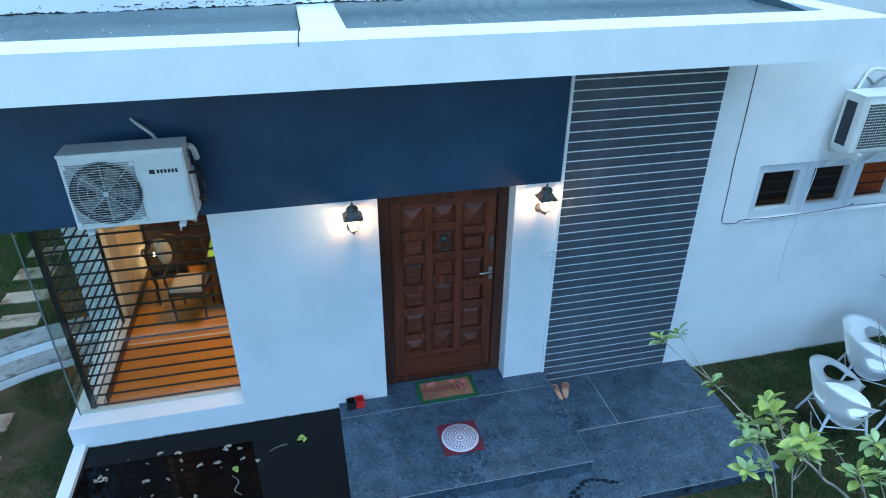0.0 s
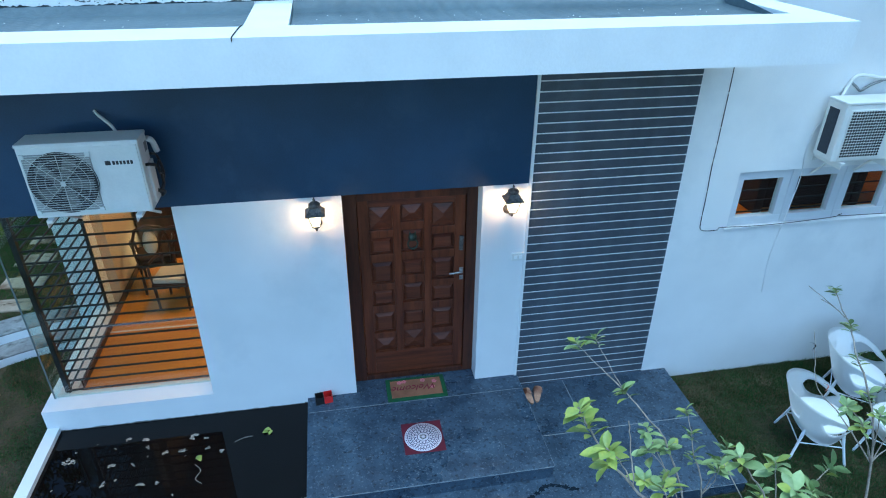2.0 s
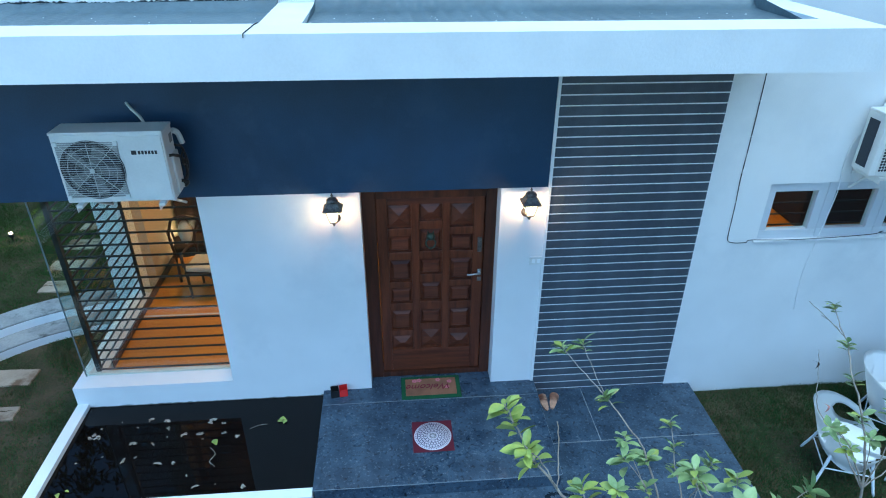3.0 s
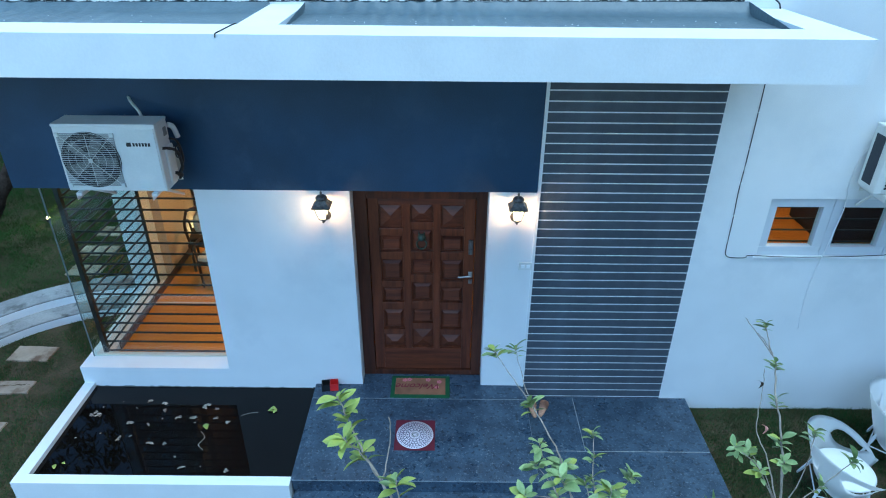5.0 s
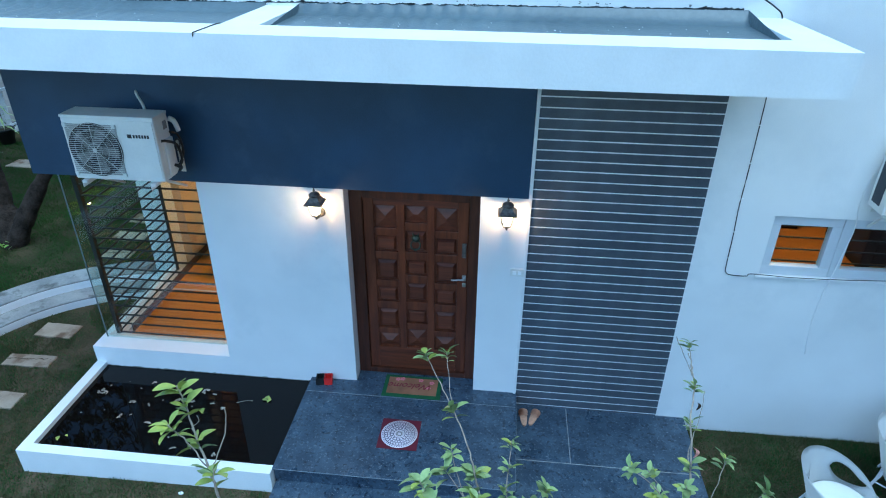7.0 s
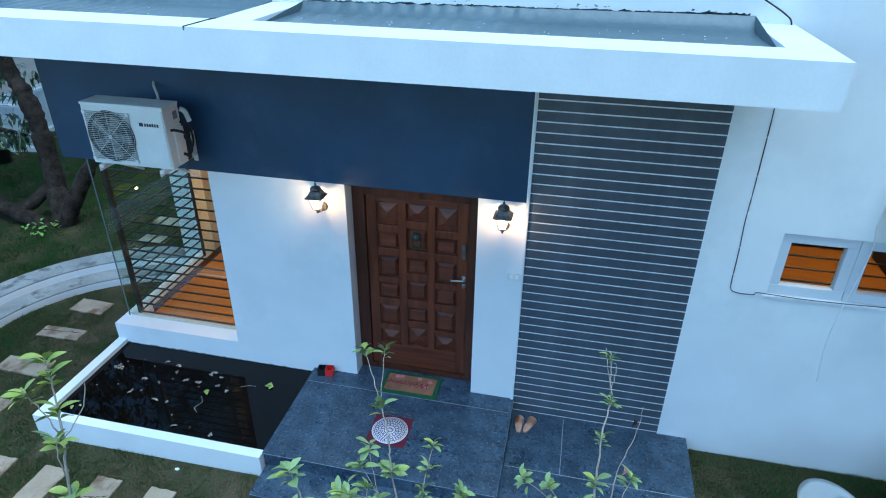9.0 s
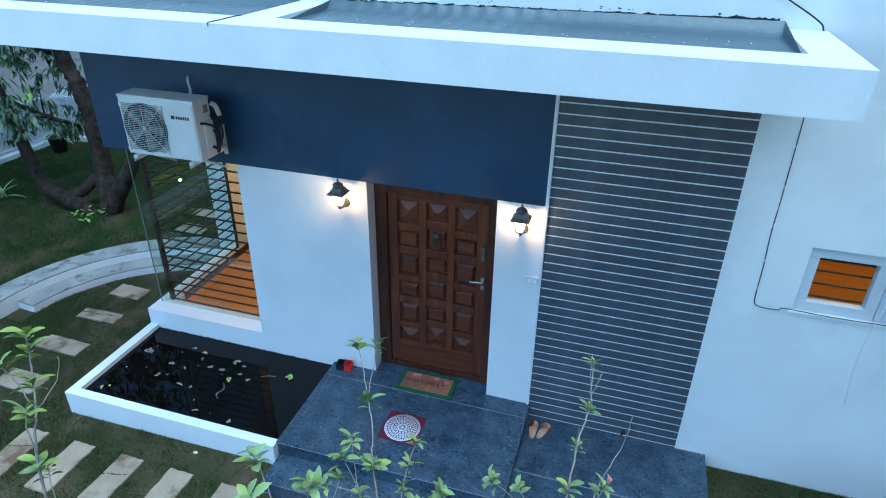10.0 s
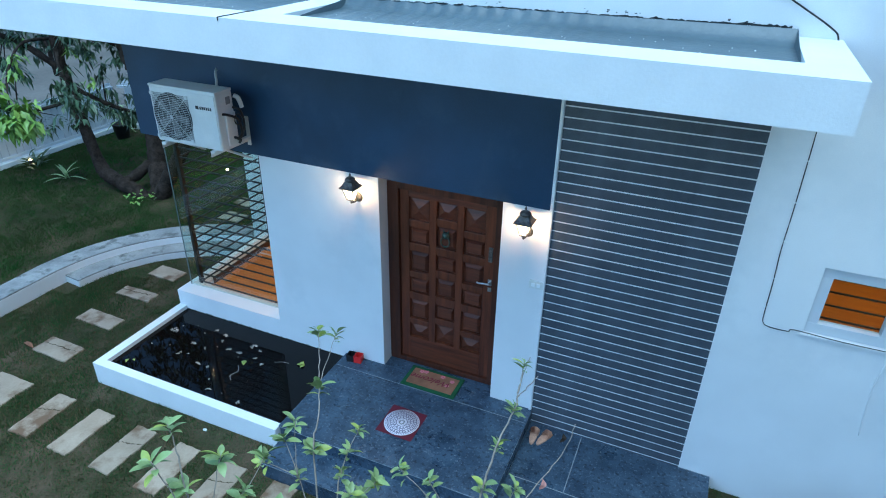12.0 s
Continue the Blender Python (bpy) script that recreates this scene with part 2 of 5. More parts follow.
def tube(bm, pts, radii, n=8):
    """A bent round bar through the points."""
    pts = [Vector(p) for p in pts]
    rings = []
    for i, p in enumerate(pts):
        d = (pts[min(i + 1, len(pts) - 1)] - pts[max(i - 1, 0)]).normalized()
        q = d.to_track_quat("Z", "Y")
        r = radii[i] if hasattr(radii, "__len__") else radii
        rings.append([bm.verts.new(p + q @ Vector((r * math.cos(2 * math.pi * k / n), r * math.sin(2 * math.pi * k / n), 0))) for k in range(n)])
    for a, b in zip(rings, rings[1:]):
        for k in range(n):
            bm.faces.new((a[k], a[(k + 1) % n], b[(k + 1) % n], b[k])).smooth = True
    bm.faces.new(rings[0][::-1])
    bm.faces.new(rings[-1])
    return bm


def smooth_path(pts, steps=6):
    """Catmull-Rom through the points."""
    pts = [Vector(p) for p in pts]
    out = []
    for i in range(len(pts) - 1):
        a, b, c, d = pts[max(i - 1, 0)], pts[i], pts[i + 1], pts[min(i + 2, len(pts) - 1)]
        for k in range(steps):
            t = k / steps
            out.append(0.5 * (2 * b + (c - a) * t + (2 * a - 5 * b + 4 * c - d) * t * t + (3 * b - a - 3 * c + d) * t ** 3))
    return out + [pts[-1]]


def lathe(bm, profile, n=24, at=(0, 0, 0)):
    """Turns a profile of (radius, height) round the z axis."""
    rings = [[bm.verts.new((at[0] + r * math.cos(2 * math.pi * k / n), at[1] + r * math.sin(2 * math.pi * k / n), at[2] + z)) for k in range(n)] for r, z in profile]
    for a, b in zip(rings, rings[1:]):
        for k in range(n):
            bm.faces.new((a[k], a[(k + 1) % n], b[(k + 1) % n], b[k])).smooth = True
    bm.faces.new(rings[0][::-1])
    bm.faces.new(rings[-1])
    return bm


def flat_leaf(length, width, curl, seed):
    rnd = random.Random(seed)
    bm = bmesh.new()
    l, r, c = [], [], []
    for k in range(7):
        u = k / 6
        w = width * math.sin(math.pi * min(1, u * 0.96 + 0.03)) ** 0.8 * rnd.uniform(0.75, 1.15)
        z = curl * math.sin(math.pi * u) * length
        l.append(bm.verts.new((-w, (u - 0.5) * length, z + 0.25 * w)))
        c.append(bm.verts.new((0, (u - 0.5) * length, z)))
        r.append(bm.verts.new((w, (u - 0.5) * length, z + 0.25 * w)))
    for k in range(6):
        bm.faces.new((l[k], c[k], c[k + 1], l[k + 1])).smooth = True
        bm.faces.new((c[k], r[k], r[k + 1], c[k + 1])).smooth = True
    return bm


def mesh_of(name, bm, material):
    bmesh.ops.recalc_face_normals(bm, faces=bm.faces)
    me = bpy.data.meshes.new(name)
    bm.to_mesh(me)
    bm.free()
    me.materials.append(material)
    return me


def part(name, bm, material, parent=None, label=""):
    """Links a bmesh as one mesh object, under a thing or a part."""
    ob = new(name, mesh_of(name, bm, material))
    ob.parent = parent
    return tagged(ob, label)


def piece(name, mesh, parent, m=None):
    """One of many alike pieces on shared mesh data."""
    ob = new(name, mesh)
    ob.parent = parent
    if m is not None:
        ob.matrix_basis = m
    return ob


def thing(name, m, label, category, group="", kind=""):
    ob = new(name)
    ob.empty_display_size = 0.1
    ob.matrix_basis = m
    return tagged(ob, label, category, group, kind)


def setting(name, bm, material, label, category):
    return tagged(part(name, bm, material), label, category, "", "structure")


# ---- plan ----
GROUND, LOW, HIGH, ROOM = -0.05, 0.14, 0.30, 0.45
FACE = 4.85
EAVE_Y, EAVE_Z0, EAVE_Z1 = 3.61, 3.847, 4.118
ARC_X, ARC_Y = -2.6, 4.75

# ---- ground ----
setting("ground", box(-400, 400, -400, 400, -1.0, GROUND), GRASSBED, "short patchy green and brown lawn ground", "ground")


def arc_pts(r, a0, a1, n=40):
    return [(ARC_X + r * math.cos(radians(a0 + (a1 - a0) * k / n)), ARC_Y + r * math.sin(radians(a0 + (a1 - a0) * k / n))) for k in range(n + 1)]


def strip(inner, outer, z0, z1):
    """A solid band between two plan lines of the same length."""
    bm = bmesh.new()
    rows = []
    for (ax, ay), (bx_, by) in zip(inner, outer):
        rows.append([bm.verts.new(p) for p in ((ax, ay, z0), (ax, ay, z1), (bx_, by, z1), (bx_, by, z0))])
    for a, b in zip(rows, rows[1:]):
        for k in range(4):
            bm.faces.new((a[k], a[(k + 1) % 4], b[(k + 1) % 4], b[k]))
    bm.faces.new(rows[0])
    bm.faces.new(rows[-1][::-1])
    return bm


UP_IN = arc_pts(2.15, 86, 180) + [(-4.75, 4.75 - 0.5 * k) for k in range(1, 18)]
UP_OUT = arc_pts(2.5, 86, 180) + [(-5.08, 4.75 - 0.5 * k) for k in range(1, 18)]
kerb = setting("kerb_upper", strip(UP_IN, UP_OUT, GROUND - 0.1, 0.17), PLASTER_AGED, "white painted curved garden kerb with grey top", "kerb")
part("tread", strip(arc_pts(2.155, 86, 180) + [(-4.755, 4.75 - 0.5 * k) for k in range(1, 18)], UP_OUT, 0.17, 0.19), KERBTOP, kerb, "worn grey cement tread")
kerb2 = setting("kerb_lower", strip(arc_pts(1.85, 86, 175), arc_pts(2.146, 86, 175), GROUND - 0.1, 0.05), PLASTER_AGED, "white painted curved garden step with grey tread", "step")
part("tread", strip(arc_pts(1.855, 86, 175), arc_pts(2.146, 86, 175), 0.05, 0.07), KERBTOP, kerb2, "worn grey cement tread")
far_line = [(ARC_X + 60 * math.cos(radians(86 + 94 * k / 40)), ARC_Y + 60 * math.sin(radians(86 + 94 * k / 40))) for k in range(41)] + [(-62.6, 4.75 - 0.5 * k) for k in range(1, 18)]
setting("ground_upper_lawn", strip([(x - 0.002, y) for x, y in UP_OUT], far_line, GROUND - 0.1, 0.165), LUSHBED, "raised green lawn behind the curved kerb", "lawn")



def lawn_rise(x, y=0.0):
    """The lawn climbs gently towards the chairs."""
    return GROUND + 0.05 * np.clip((x - 1.3) / 1.2, 0, 1)


bm = bmesh.new()
rows = [[bm.verts.new((x, y, lawn_rise(x) + 0.001 * (x > 1.3))) for y in (-11.99, FACE - 0.002)] + [bm.verts.new((x, y, -0.4)) for y in (FACE - 0.002, -11.99)] for x in (1.28, 1.6, 1.9, 2.2, 2.5, 7.59)]
for a, b in zip(rows, rows[1:]):
    for k in range(4):
        bm.faces.new((a[k], a[(k + 1) % 4], b[(k + 1) % 4], b[k]))
bm.faces.new(rows[0])
bm.faces.new(rows[-1][::-1])
setting("ground_chair_lawn", bm, GRASSBED, "slightly raised patchy lawn beside the porch", "lawn")



def bank_rise(x, y):
    """Soil banked up against the front of the pond, higher towards the porch."""
    top = 0.052 + 0.038 * np.clip((x + 2.45) / 2.4, 0, 1)
    u = np.clip((y - 3.25) / 0.27, 0, 1) * ((x > -2.46) & (x < 0.05))
    return GROUND + top * u * u * (3 - 2 * u)


bm = bmesh.new()
rows = []
for k in range(26):
    x = -2.45 + 2.495 * k / 25
    rows.append([bm.verts.new((x, y, float(bank_rise(x, y)) + 0.001)) for y in (3.25, 3.31, 3.37, 3.43, 3.519)] + [bm.verts.new((x, 3.519, -0.2)), bm.verts.new((x, 3.25, -0.2))])
for a, b in zip(rows, rows[1:]):
    for k in range(7):
        bm.faces.new((a[k], a[(k + 1) % 7], b[(k + 1) % 7], b[k]))
bm.faces.new(rows[0])
bm.faces.new(rows[-1][::-1])
setting("ground_bank", bm, GRASSBED, "low soil bank against the pond wall", "lawn")

# ---- porch ----
porch = setting("porch_lower_step", box(0.06, 3.99, 3.262, FACE, -0.3, LOW - 0.025), GROUT, "low dark granite porch step", "porch")
for x0, x1, y0, y1 in ((0.05, 2.18, 3.235, 3.70), (2.1805, 4.005, 3.235, 4.085), (2.256, 2.782, 4.092, FACE - 0.002), (2.788, 4.005, 4.092, FACE - 0.002)):
    part("granite_slab", box(x0, x1, y0, y1, LOW - 0.025, LOW, 0.004), GRANITE, porch)
for x0, x1 in ((0.05, 2.0), (2.003, 4.0)):
    part("granite_riser", box(x0, x1, 3.244, 3.261, GROUND - 0.04, LOW - 0.026, 0.002), GRANITE, porch)
upper = setting("porch_upper_step", box(0.045, 2.24, 3.60, FACE, LOW - 0.1, HIGH - 0.025), GROUT, "raised dark granite landing at the front door", "porch")
for x0, x1, y0, y1 in ((0.03, 2.252, 3.575, 4.627), (0.03, 2.252, 4.633, FACE - 0.002), (0.532, 1.788, FACE + 0.001, 5.02)):
    part("granite_slab", box(x0, x1, y0, y1, HIGH - 0.025, HIGH, 0.005), GRANITE, upper)
part("granite_riser", box(0.04, 2.245, 3.585, 3.60, LOW + 0.001, HIGH - 0.026, 0.002), GRANITE, upper)
part("granite_riser", box(2.2405, 2.252, 3.602, FACE - 0.01, LOW + 0.001, HIGH - 0.026, 0.002), GRANITE, upper)

# Paler strips set along the edges of both steps.
STRIP = make_mat("pale_granite_edge", (0.26, 0.29, 0.33), 0.5, var=0.25, scale=14)
part("nosing", box(0.036, 2.246, 3.5735, 3.5755, HIGH - 0.012, HIGH - 0.004), STRIP, upper, "pale edge strip")
part("nosing", box(2.2515, 2.2535, 3.58, FACE - 0.01, HIGH - 0.012, HIGH - 0.004), STRIP, upper, "pale edge strip")
part("nosing", box(0.055, 4.0, 3.2335, 3.2355, LOW - 0.010, LOW - 0.004), STRIP, porch, "pale edge strip")
part("joint_filler", box(0.04, 2.245, 4.6265, 4.6335, HIGH - 0.02, HIGH - 0.0015), GROUT, upper)
part("joint_filler", box(2.258, 4.0, 4.0845, 4.0925, LOW - 0.02, LOW - 0.0015), GROUT, porch)
part("joint_filler", box(2.7815, 2.7885, 4.0930, FACE - 0.005, LOW - 0.02, LOW - 0.0015), GROUT, porch)
part("wall_joint", box(3.722, 4.0, FACE - 0.008, FACE - 0.0022, LOW - 0.01, LOW + 0.003), GROUT, porch)

# ---- front wall ----
bm = bmesh.new()
bx(bm, -2.45, -0.87, FACE, 5.098, -0.3, 0.49)
bx(bm, -2.45, -2.20, 5.098, 6.57, -0.3, 0.49)
bx(bm, -0.87, 0.53, FACE, 5.05, -0.3, 2.55)
bx(bm, 1.79, 2.22, FACE, 5.05, -0.3, 2.55)
bx(bm, 2.22, 4.33, FACE, 5.05, -0.3, 3.845)
bx(bm, 4.33, 6.73, FACE, 5.05, -0.3, 1.915)
bx(bm, 4.33, 6.73, FACE, 5.05, 2.51, 3.845)
bx(bm, 6.73, 12.0, FACE, 5.05, -0.3, 3.845)
bx(bm, -2.48, 12.0, FACE, 5.05, 3.845, 6.6)
bx(bm, 0.53, 1.79, FACE + 0.001, 5.05, -0.3, HIGH - 0.026)
wall_front = setting("wall_front", bm, PLASTER, "white plastered front wall of the house", "wall")
blue = setting("wall_blue_band", box(-2.48, 2.215, FACE - 0.006, 5.05, 2.55, 3.844), BLUE, "navy blue painted wall band above the door", "wall")
setting("trim_strip", box(2.217, 2.243, FACE - 0.02, FACE - 0.001, LOW, 3.844), PLASTER, "thin white vertical trim beside the tiles", "trim")
setting("wall_side", box(-2.62, -2.30, 6.57, 6.80, -0.3, 3.844), PLASTER, "white pier at the end of the corner window", "wall")
setting("wall_left", box(-2.36, -2.19, 6.80, 12.0, -0.3, 3.844), CREAM, "warm lit cream side wall of the room", "wall")
setting("wall_back", box(-2.36, 12.0, 12.0, 12.2, -0.3, 6.6), CREAM, "cream back wall of the rooms", "wall")
setting("wall_right", box(11.8, 12.0, 5.05, 12.0, -0.3, 6.6), CREAM, "cream end wall of the house", "wall")
setting("wall_between_rooms", box(2.6, 2.75, 5.05, 12.0, -0.3, 3.6), CREAM, "cream wall between the two rooms", "wall")
setting("ceiling", box(-2.48, 11.8, 5.05, 12.0, 3.60, 3.75), PLASTER, "white plaster ceiling of the rooms", "ceiling")
tile_mesh = mesh_of("wall_tile", box(0, 1.472, -0.0024, 0, 0.0056, 0.0864, 0.0006), TILE)
for k in range(40):
    z = 3.471 + 0.092 * 3 - 0.092 * (k + 1)
    if z > LOW - 0.08:
        piece("wall_tile", tile_mesh, wall_front, Matrix.Translation((2.247, FACE - 0.0003, z)))

# ---- canopy over the front ----
bm = bmesh.new()
bx(bm, -4.6, 3.99, EAVE_Y, 3.955, EAVE_Z0, EAVE_Z1)
bx(bm, 3.72, 3.99, 3.955, FACE - 0.001, EAVE_Z0, EAVE_Z1)
bx(bm, 0.02, 0.29, 3.955, FACE - 0.001, EAVE_Z0, EAVE_Z1)
bx(bm, -4.6, 0.02, 3.955, FACE - 0.001, EAVE_Z0, 4.0)
bx(bm, 0.29, 3.72, 3.955, FACE - 0.001, EAVE_Z0, 4.0)
canopy = setting("canopy", bm, PLASTER_AGED, "white painted concrete canopy with raised rim", "canopy")


def roof_sheet(x0, x1):
    """Brushed-on coat: faint ripples across, coved up against the wall."""
    y1 = FACE - 0.004
    nx, ny = int((x1 - x0) / 0.022), 14
    bm = bmesh.new()
    rows = []
    for j in range(ny + 1):
        y = 3.958 + (y1 - 3.958) * (j / ny) ** 0.8
        row = []
        for i in range(nx + 1):
            x = x0 + (x1 - x0) * i / nx
            rip = 0.0075 * math.sin(x * 46 + 1.5 * math.sin(y * 3) + 0.8 * math.sin(x * 5)) * (0.5 + 0.5 * math.sin(x * 1.7 + 1.2 * y))
            cove = (0.058 + 0.0085 * (x + 1)) * max(0.0, (y - 4.70) / (y1 - 4.70)) ** 2.5
            row.append(bm.verts.new((x, y, 4.068 + rip + cove)))
        rows.append(row)
    for a, b in zip(rows, rows[1:]):
        for i in range(nx):
            bm.faces.new((a[i], a[i + 1], b[i + 1], b[i])).smooth = True
    for (a, b) in ((rows[0][0], rows[0][-1]), (rows[-1][-1], rows[-1][0]), (rows[-1][0], rows[0][0]), (rows[0][-1], rows[-1][-1])):
        p, q = Vector(a.co), Vector(b.co)
        bm.faces.new([bm.verts.new(v) for v in (p, q, Vector((q.x, q.y, 4.002)), Vector((p.x, p.y, 4.002)))])
    return part("roof_sheet", bm, ROOF, canopy, "grey waterproofed canopy top")


roof_sheet(-4.55, 0.017)
roof_sheet(0.293, 3.717)

# ---- pond ----
bm = bmesh.new()
bx(bm, -2.45, 0.028, 3.52, 3.62, -0.3, 0.285)
bx(bm, -2.45, -2.34, 3.62, FACE - 0.002, -0.3, 0.285)
pond = setting("pond_wall", bm, PLASTER_AGED, "low white painted wall round the garden pond", "wall")
setting("water", box(-2.345, 0.04, 3.615, FACE - 0.003, -0.2, 0.235), WATER, "dark still pond water with floating debris", "water")

rnd = random.Random(17)
bm = bmesh.new()
x = -2.338
while x < 0.02:
    w, h = rnd.uniform(0.02, 0.06), 0.006 + 0.010 * rnd.random() ** 2
    bx(bm, x, min(x + w, 0.025), FACE - 0.0045, FACE - 0.0028, 0.2352, 0.2352 + h)
    x += w
part("waterline", bm, make_mat("damp_grey_scum", (0.17, 0.165, 0.15), 0.8, var=0.4, scale=12), wall_front, "grey scum line along the water")

# ---- corner window ----
win = thing("window_1", pose(0, 0, 0), "frameless corner window with black iron bars, lit inside", "window", "", "structure")
g1 = part("glass_pane", box(-2.372, -0.87, 5.036, 5.046, 0.492, 2.549), GLASS, win)
g2 = part("glass_pane", box(-2.382, -2.373, 5.036, 6.568, 0.492, 3.59), GLASS, win)
part("glass_edge", box(-2.388, -2.374, 5.029, 5.0355, 0.492, 2.549, 0.001), make_mat("pale_glass_edge", (0.17, 0.20, 0.19), 0.25), win, "pale polished glass edge")
g1.visible_shadow = g2.visible_shadow = False
part("inner_sill", box(-2.37, -0.87, 5.052, 5.094, 0.491, 0.510, 0.003), MARBLE, win, "cream marble sill")
part("inner_sill", box(-2.36, -2.20, 5.096, 6.568, 0.491, 0.510, 0.003), MARBLE, win, "cream marble sill")
for x, y, h in ((-2.27, 5.10, 0.023), (-2.27, 6.50, 0.014), (-0.885, 5.10, 0.014)):
    part("bar_post", box(x - h, x + h, y - h, y + h, 0.511, 2.6), BLACK, win, "black iron post")
bar_front = mesh_of("window_bar", box(-2.246, -0.900, 5.094, 5.106, -0.0085, 0.0085), BLACK)
bar_side = mesh_of("window_bar", box(-2.276, -2.264, 5.124, 6.485, -0.0085, 0.0085), BLACK)
for k in range(17):
    z = 0.5245 + 0.1212 * k
    piece("window_bar", bar_front, win, Matrix.Translation((0, 0, z)))
    piece("window_bar", bar_side, win, Matrix.Translation((0, 0, z)))

# ---- right-hand strip window ----
win2 = thing("window_2", pose(0, 0, 0), "white plastic strip window of four panes, lit inside", "window", "", "structure")
for k in range(4):
    x0 = 4.328 + 0.6 * k
    bm = bmesh.new()
    bx(bm, x0, x0 + 0.596, 4.875, 4.95, 1.918, 2.008, 0.006)
    bx(bm, x0, x0 + 0.596, 4.875, 4.95, 2.417, 2.507, 0.006)
    bx(bm, x0, x0 + 0.085, 4.877, 4.95, 2.008, 2.417)
    bx(bm, x0 + 0.511, x0 + 0.596, 4.877, 4.95, 2.008, 2.417)
    fr = part("window_frame", bm, UPVC, win2)
    p = part("pane", box(x0 + 0.08, x0 + 0.516, 4.915, 4.921, 2.0, 2.425), GLASS, fr)
    p.visible_shadow = False
part("window_sill", box(4.30, 6.76, 4.83, 4.874, 1.895, 1.914, 0.004), PLASTER, win2)
bar2 = mesh_of("window_bar", box(4.34, 6.72, 5.0, 5.012, -0.006, 0.006), BLACK)
for k in range(4):
    piece("window_bar", bar2, win2, Matrix.Translation((0, 0, 2.0 + 0.12 * k)))

# ---- door ----
door = thing("door_1", pose(0, 0, 0), "closed brown teak front door with raised panels", "door", "", "structure")
bm = bmesh.new()
bx(bm, 0.533, 0.655, 5.012, 5.10, HIGH + 0.002, 2.549, 0.004)
bx(bm, 1.685, 1.788, 5.012, 5.10, HIGH + 0.002, 2.549, 0.004)
bx(bm, 0.655, 1.685, 5.012, 5.10, 2.40, 2.549, 0.004)
bx(bm, 0.655, 1.685, 5.012, 5.10, HIGH + 0.002, 0.36, 0.004)
part("door_frame", bm, FRAMEWOOD, door, "dark teak door frame")
leaf = part("door_leaf", box(0.658, 1.682, 5.075, 5.115, 0.362, 2.398, 0.003), DOORWOOD, door)
ROWS_LR = ((2.322, 2.075), (1.995, 1.816), (1.728, 1.480), (1.407, 1.223), (1.136, 0.885), (0.817, 0.638))
ROWS_M = ((2.328, 2.147), (2.061, 1.823), (1.734, 1.557), (1.463, 1.237), (1.138, 0.966), (0.886, 0.645))
# stiles and rails stand proud of the panels
bm = bmesh.new()
for x0, x1 in ((0.66, 0.760), (0.985, 1.060), (1.280, 1.352), (1.578, 1.68)):
    bx(bm, x0, x1, 5.042, 5.075, 0.364, 2.396, 0.005)
for cx0, cx1, rows in ((0.760, 0.985, ROWS_LR), (1.060, 1.280, ROWS_M), (1.352, 1.578, ROWS_LR)):
    zs = [2.396] + [z for r in rows for z in r] + [0.364]
    for a, b in zip(zs[0::2], zs[1::2]):
        bx(bm, cx0, cx1, 5.043, 5.075, b, a, 0.005)
part("stiles_and_rails", bm, DOORWOOD, leaf)
part("bottom_rail", box(0.7605, 1.5775, 5.0412, 5.0500, 0.3645, 0.6355, 0.002), DOORWOOD_X, leaf)
part("top_rail", box(0.7605, 1.5775, 5.0412, 5.0500, 2.3300, 2.3955, 0.002), DOORWOOD_X, leaf)
for ci, (cx0, cx1, rows) in enumerate(((0.760, 0.985, ROWS_LR), (1.060, 1.280, ROWS_M), (1.352, 1.578, ROWS_LR))):
    for ri, (zt, zb) in enumerate(rows):
        bm = bmesh.new()
        w, h = cx1 - cx0, zt - zb
        y_edge, y_top = 5.070, 5.040 if ri in (0, 5) else 5.043
        g = 0.017
        a = [(cx0 + g, y_edge, zb + g), (cx1 - g, y_edge, zb + g), (cx1 - g, y_edge, zt - g), (cx0 + g, y_edge, zt - g)]
        i = min(w, h) * (0.48 if ri in (0, 5) else 0.20)
        b = [(cx0 + i, y_top, zb + i), (cx1 - i, y_top, zb + i), (cx1 - i, y_top, zt - i), (cx0 + i, y_top, zt - i)]
        va, vb = [bm.verts.new(p) for p in a], [bm.verts.new(p) for p in b]
        for k in range(4):
            bm.faces.new((va[k], va[(k + 1) % 4], vb[(k + 1) % 4], vb[k]))
        bm.faces.new(vb)
        vc = [bm.verts.new((p[0], 5.0748, p[2])) for p in a]
        for k in range(4):
            bm.faces.new((vc[k], vc[(k + 1) % 4], va[(k + 1) % 4], va[k]))
        part("raised_panel", bm, DOORWOOD_X, leaf)
bm = bmesh.new()
bx(bm, 1.628, 1.668, 5.031, 5.0425, 1.535, 1.600, 0.004)
cyl(bm, (1.648, 5.05, 1.566), (1.648, 4.995, 1.566), 0.011)
tube(bm, smooth_path([(1.648, 4.998, 1.566), (1.60, 4.992, 1.568), (1.55, 4.992, 1.562), (1.525, 5.0, 1.560)]), 0.010)
part("door_handle", bm, STEEL, leaf, "brushed steel lever handle")
bm = box(1.630, 1.668, 5.031, 5.0425, 1.462, 1.508, 0.004)
cyl(bm, (1.649, 5.038, 1.485), (1.649, 5.030, 1.485), 0.011)
part("keyhole", bm, STEEL, leaf, "steel key cylinder plate")
bm = box(1.622, 1.664, 5.024, 5.0425, 1.80, 1.96, 0.006)
cyl(bm, (1.643, 5.045, 1.915), (1.643, 5.02, 1.915), 0.018)
part("rim_lock", bm, LANTERN, leaf, "dark rim lock with round knob")
bm = bmesh.new()
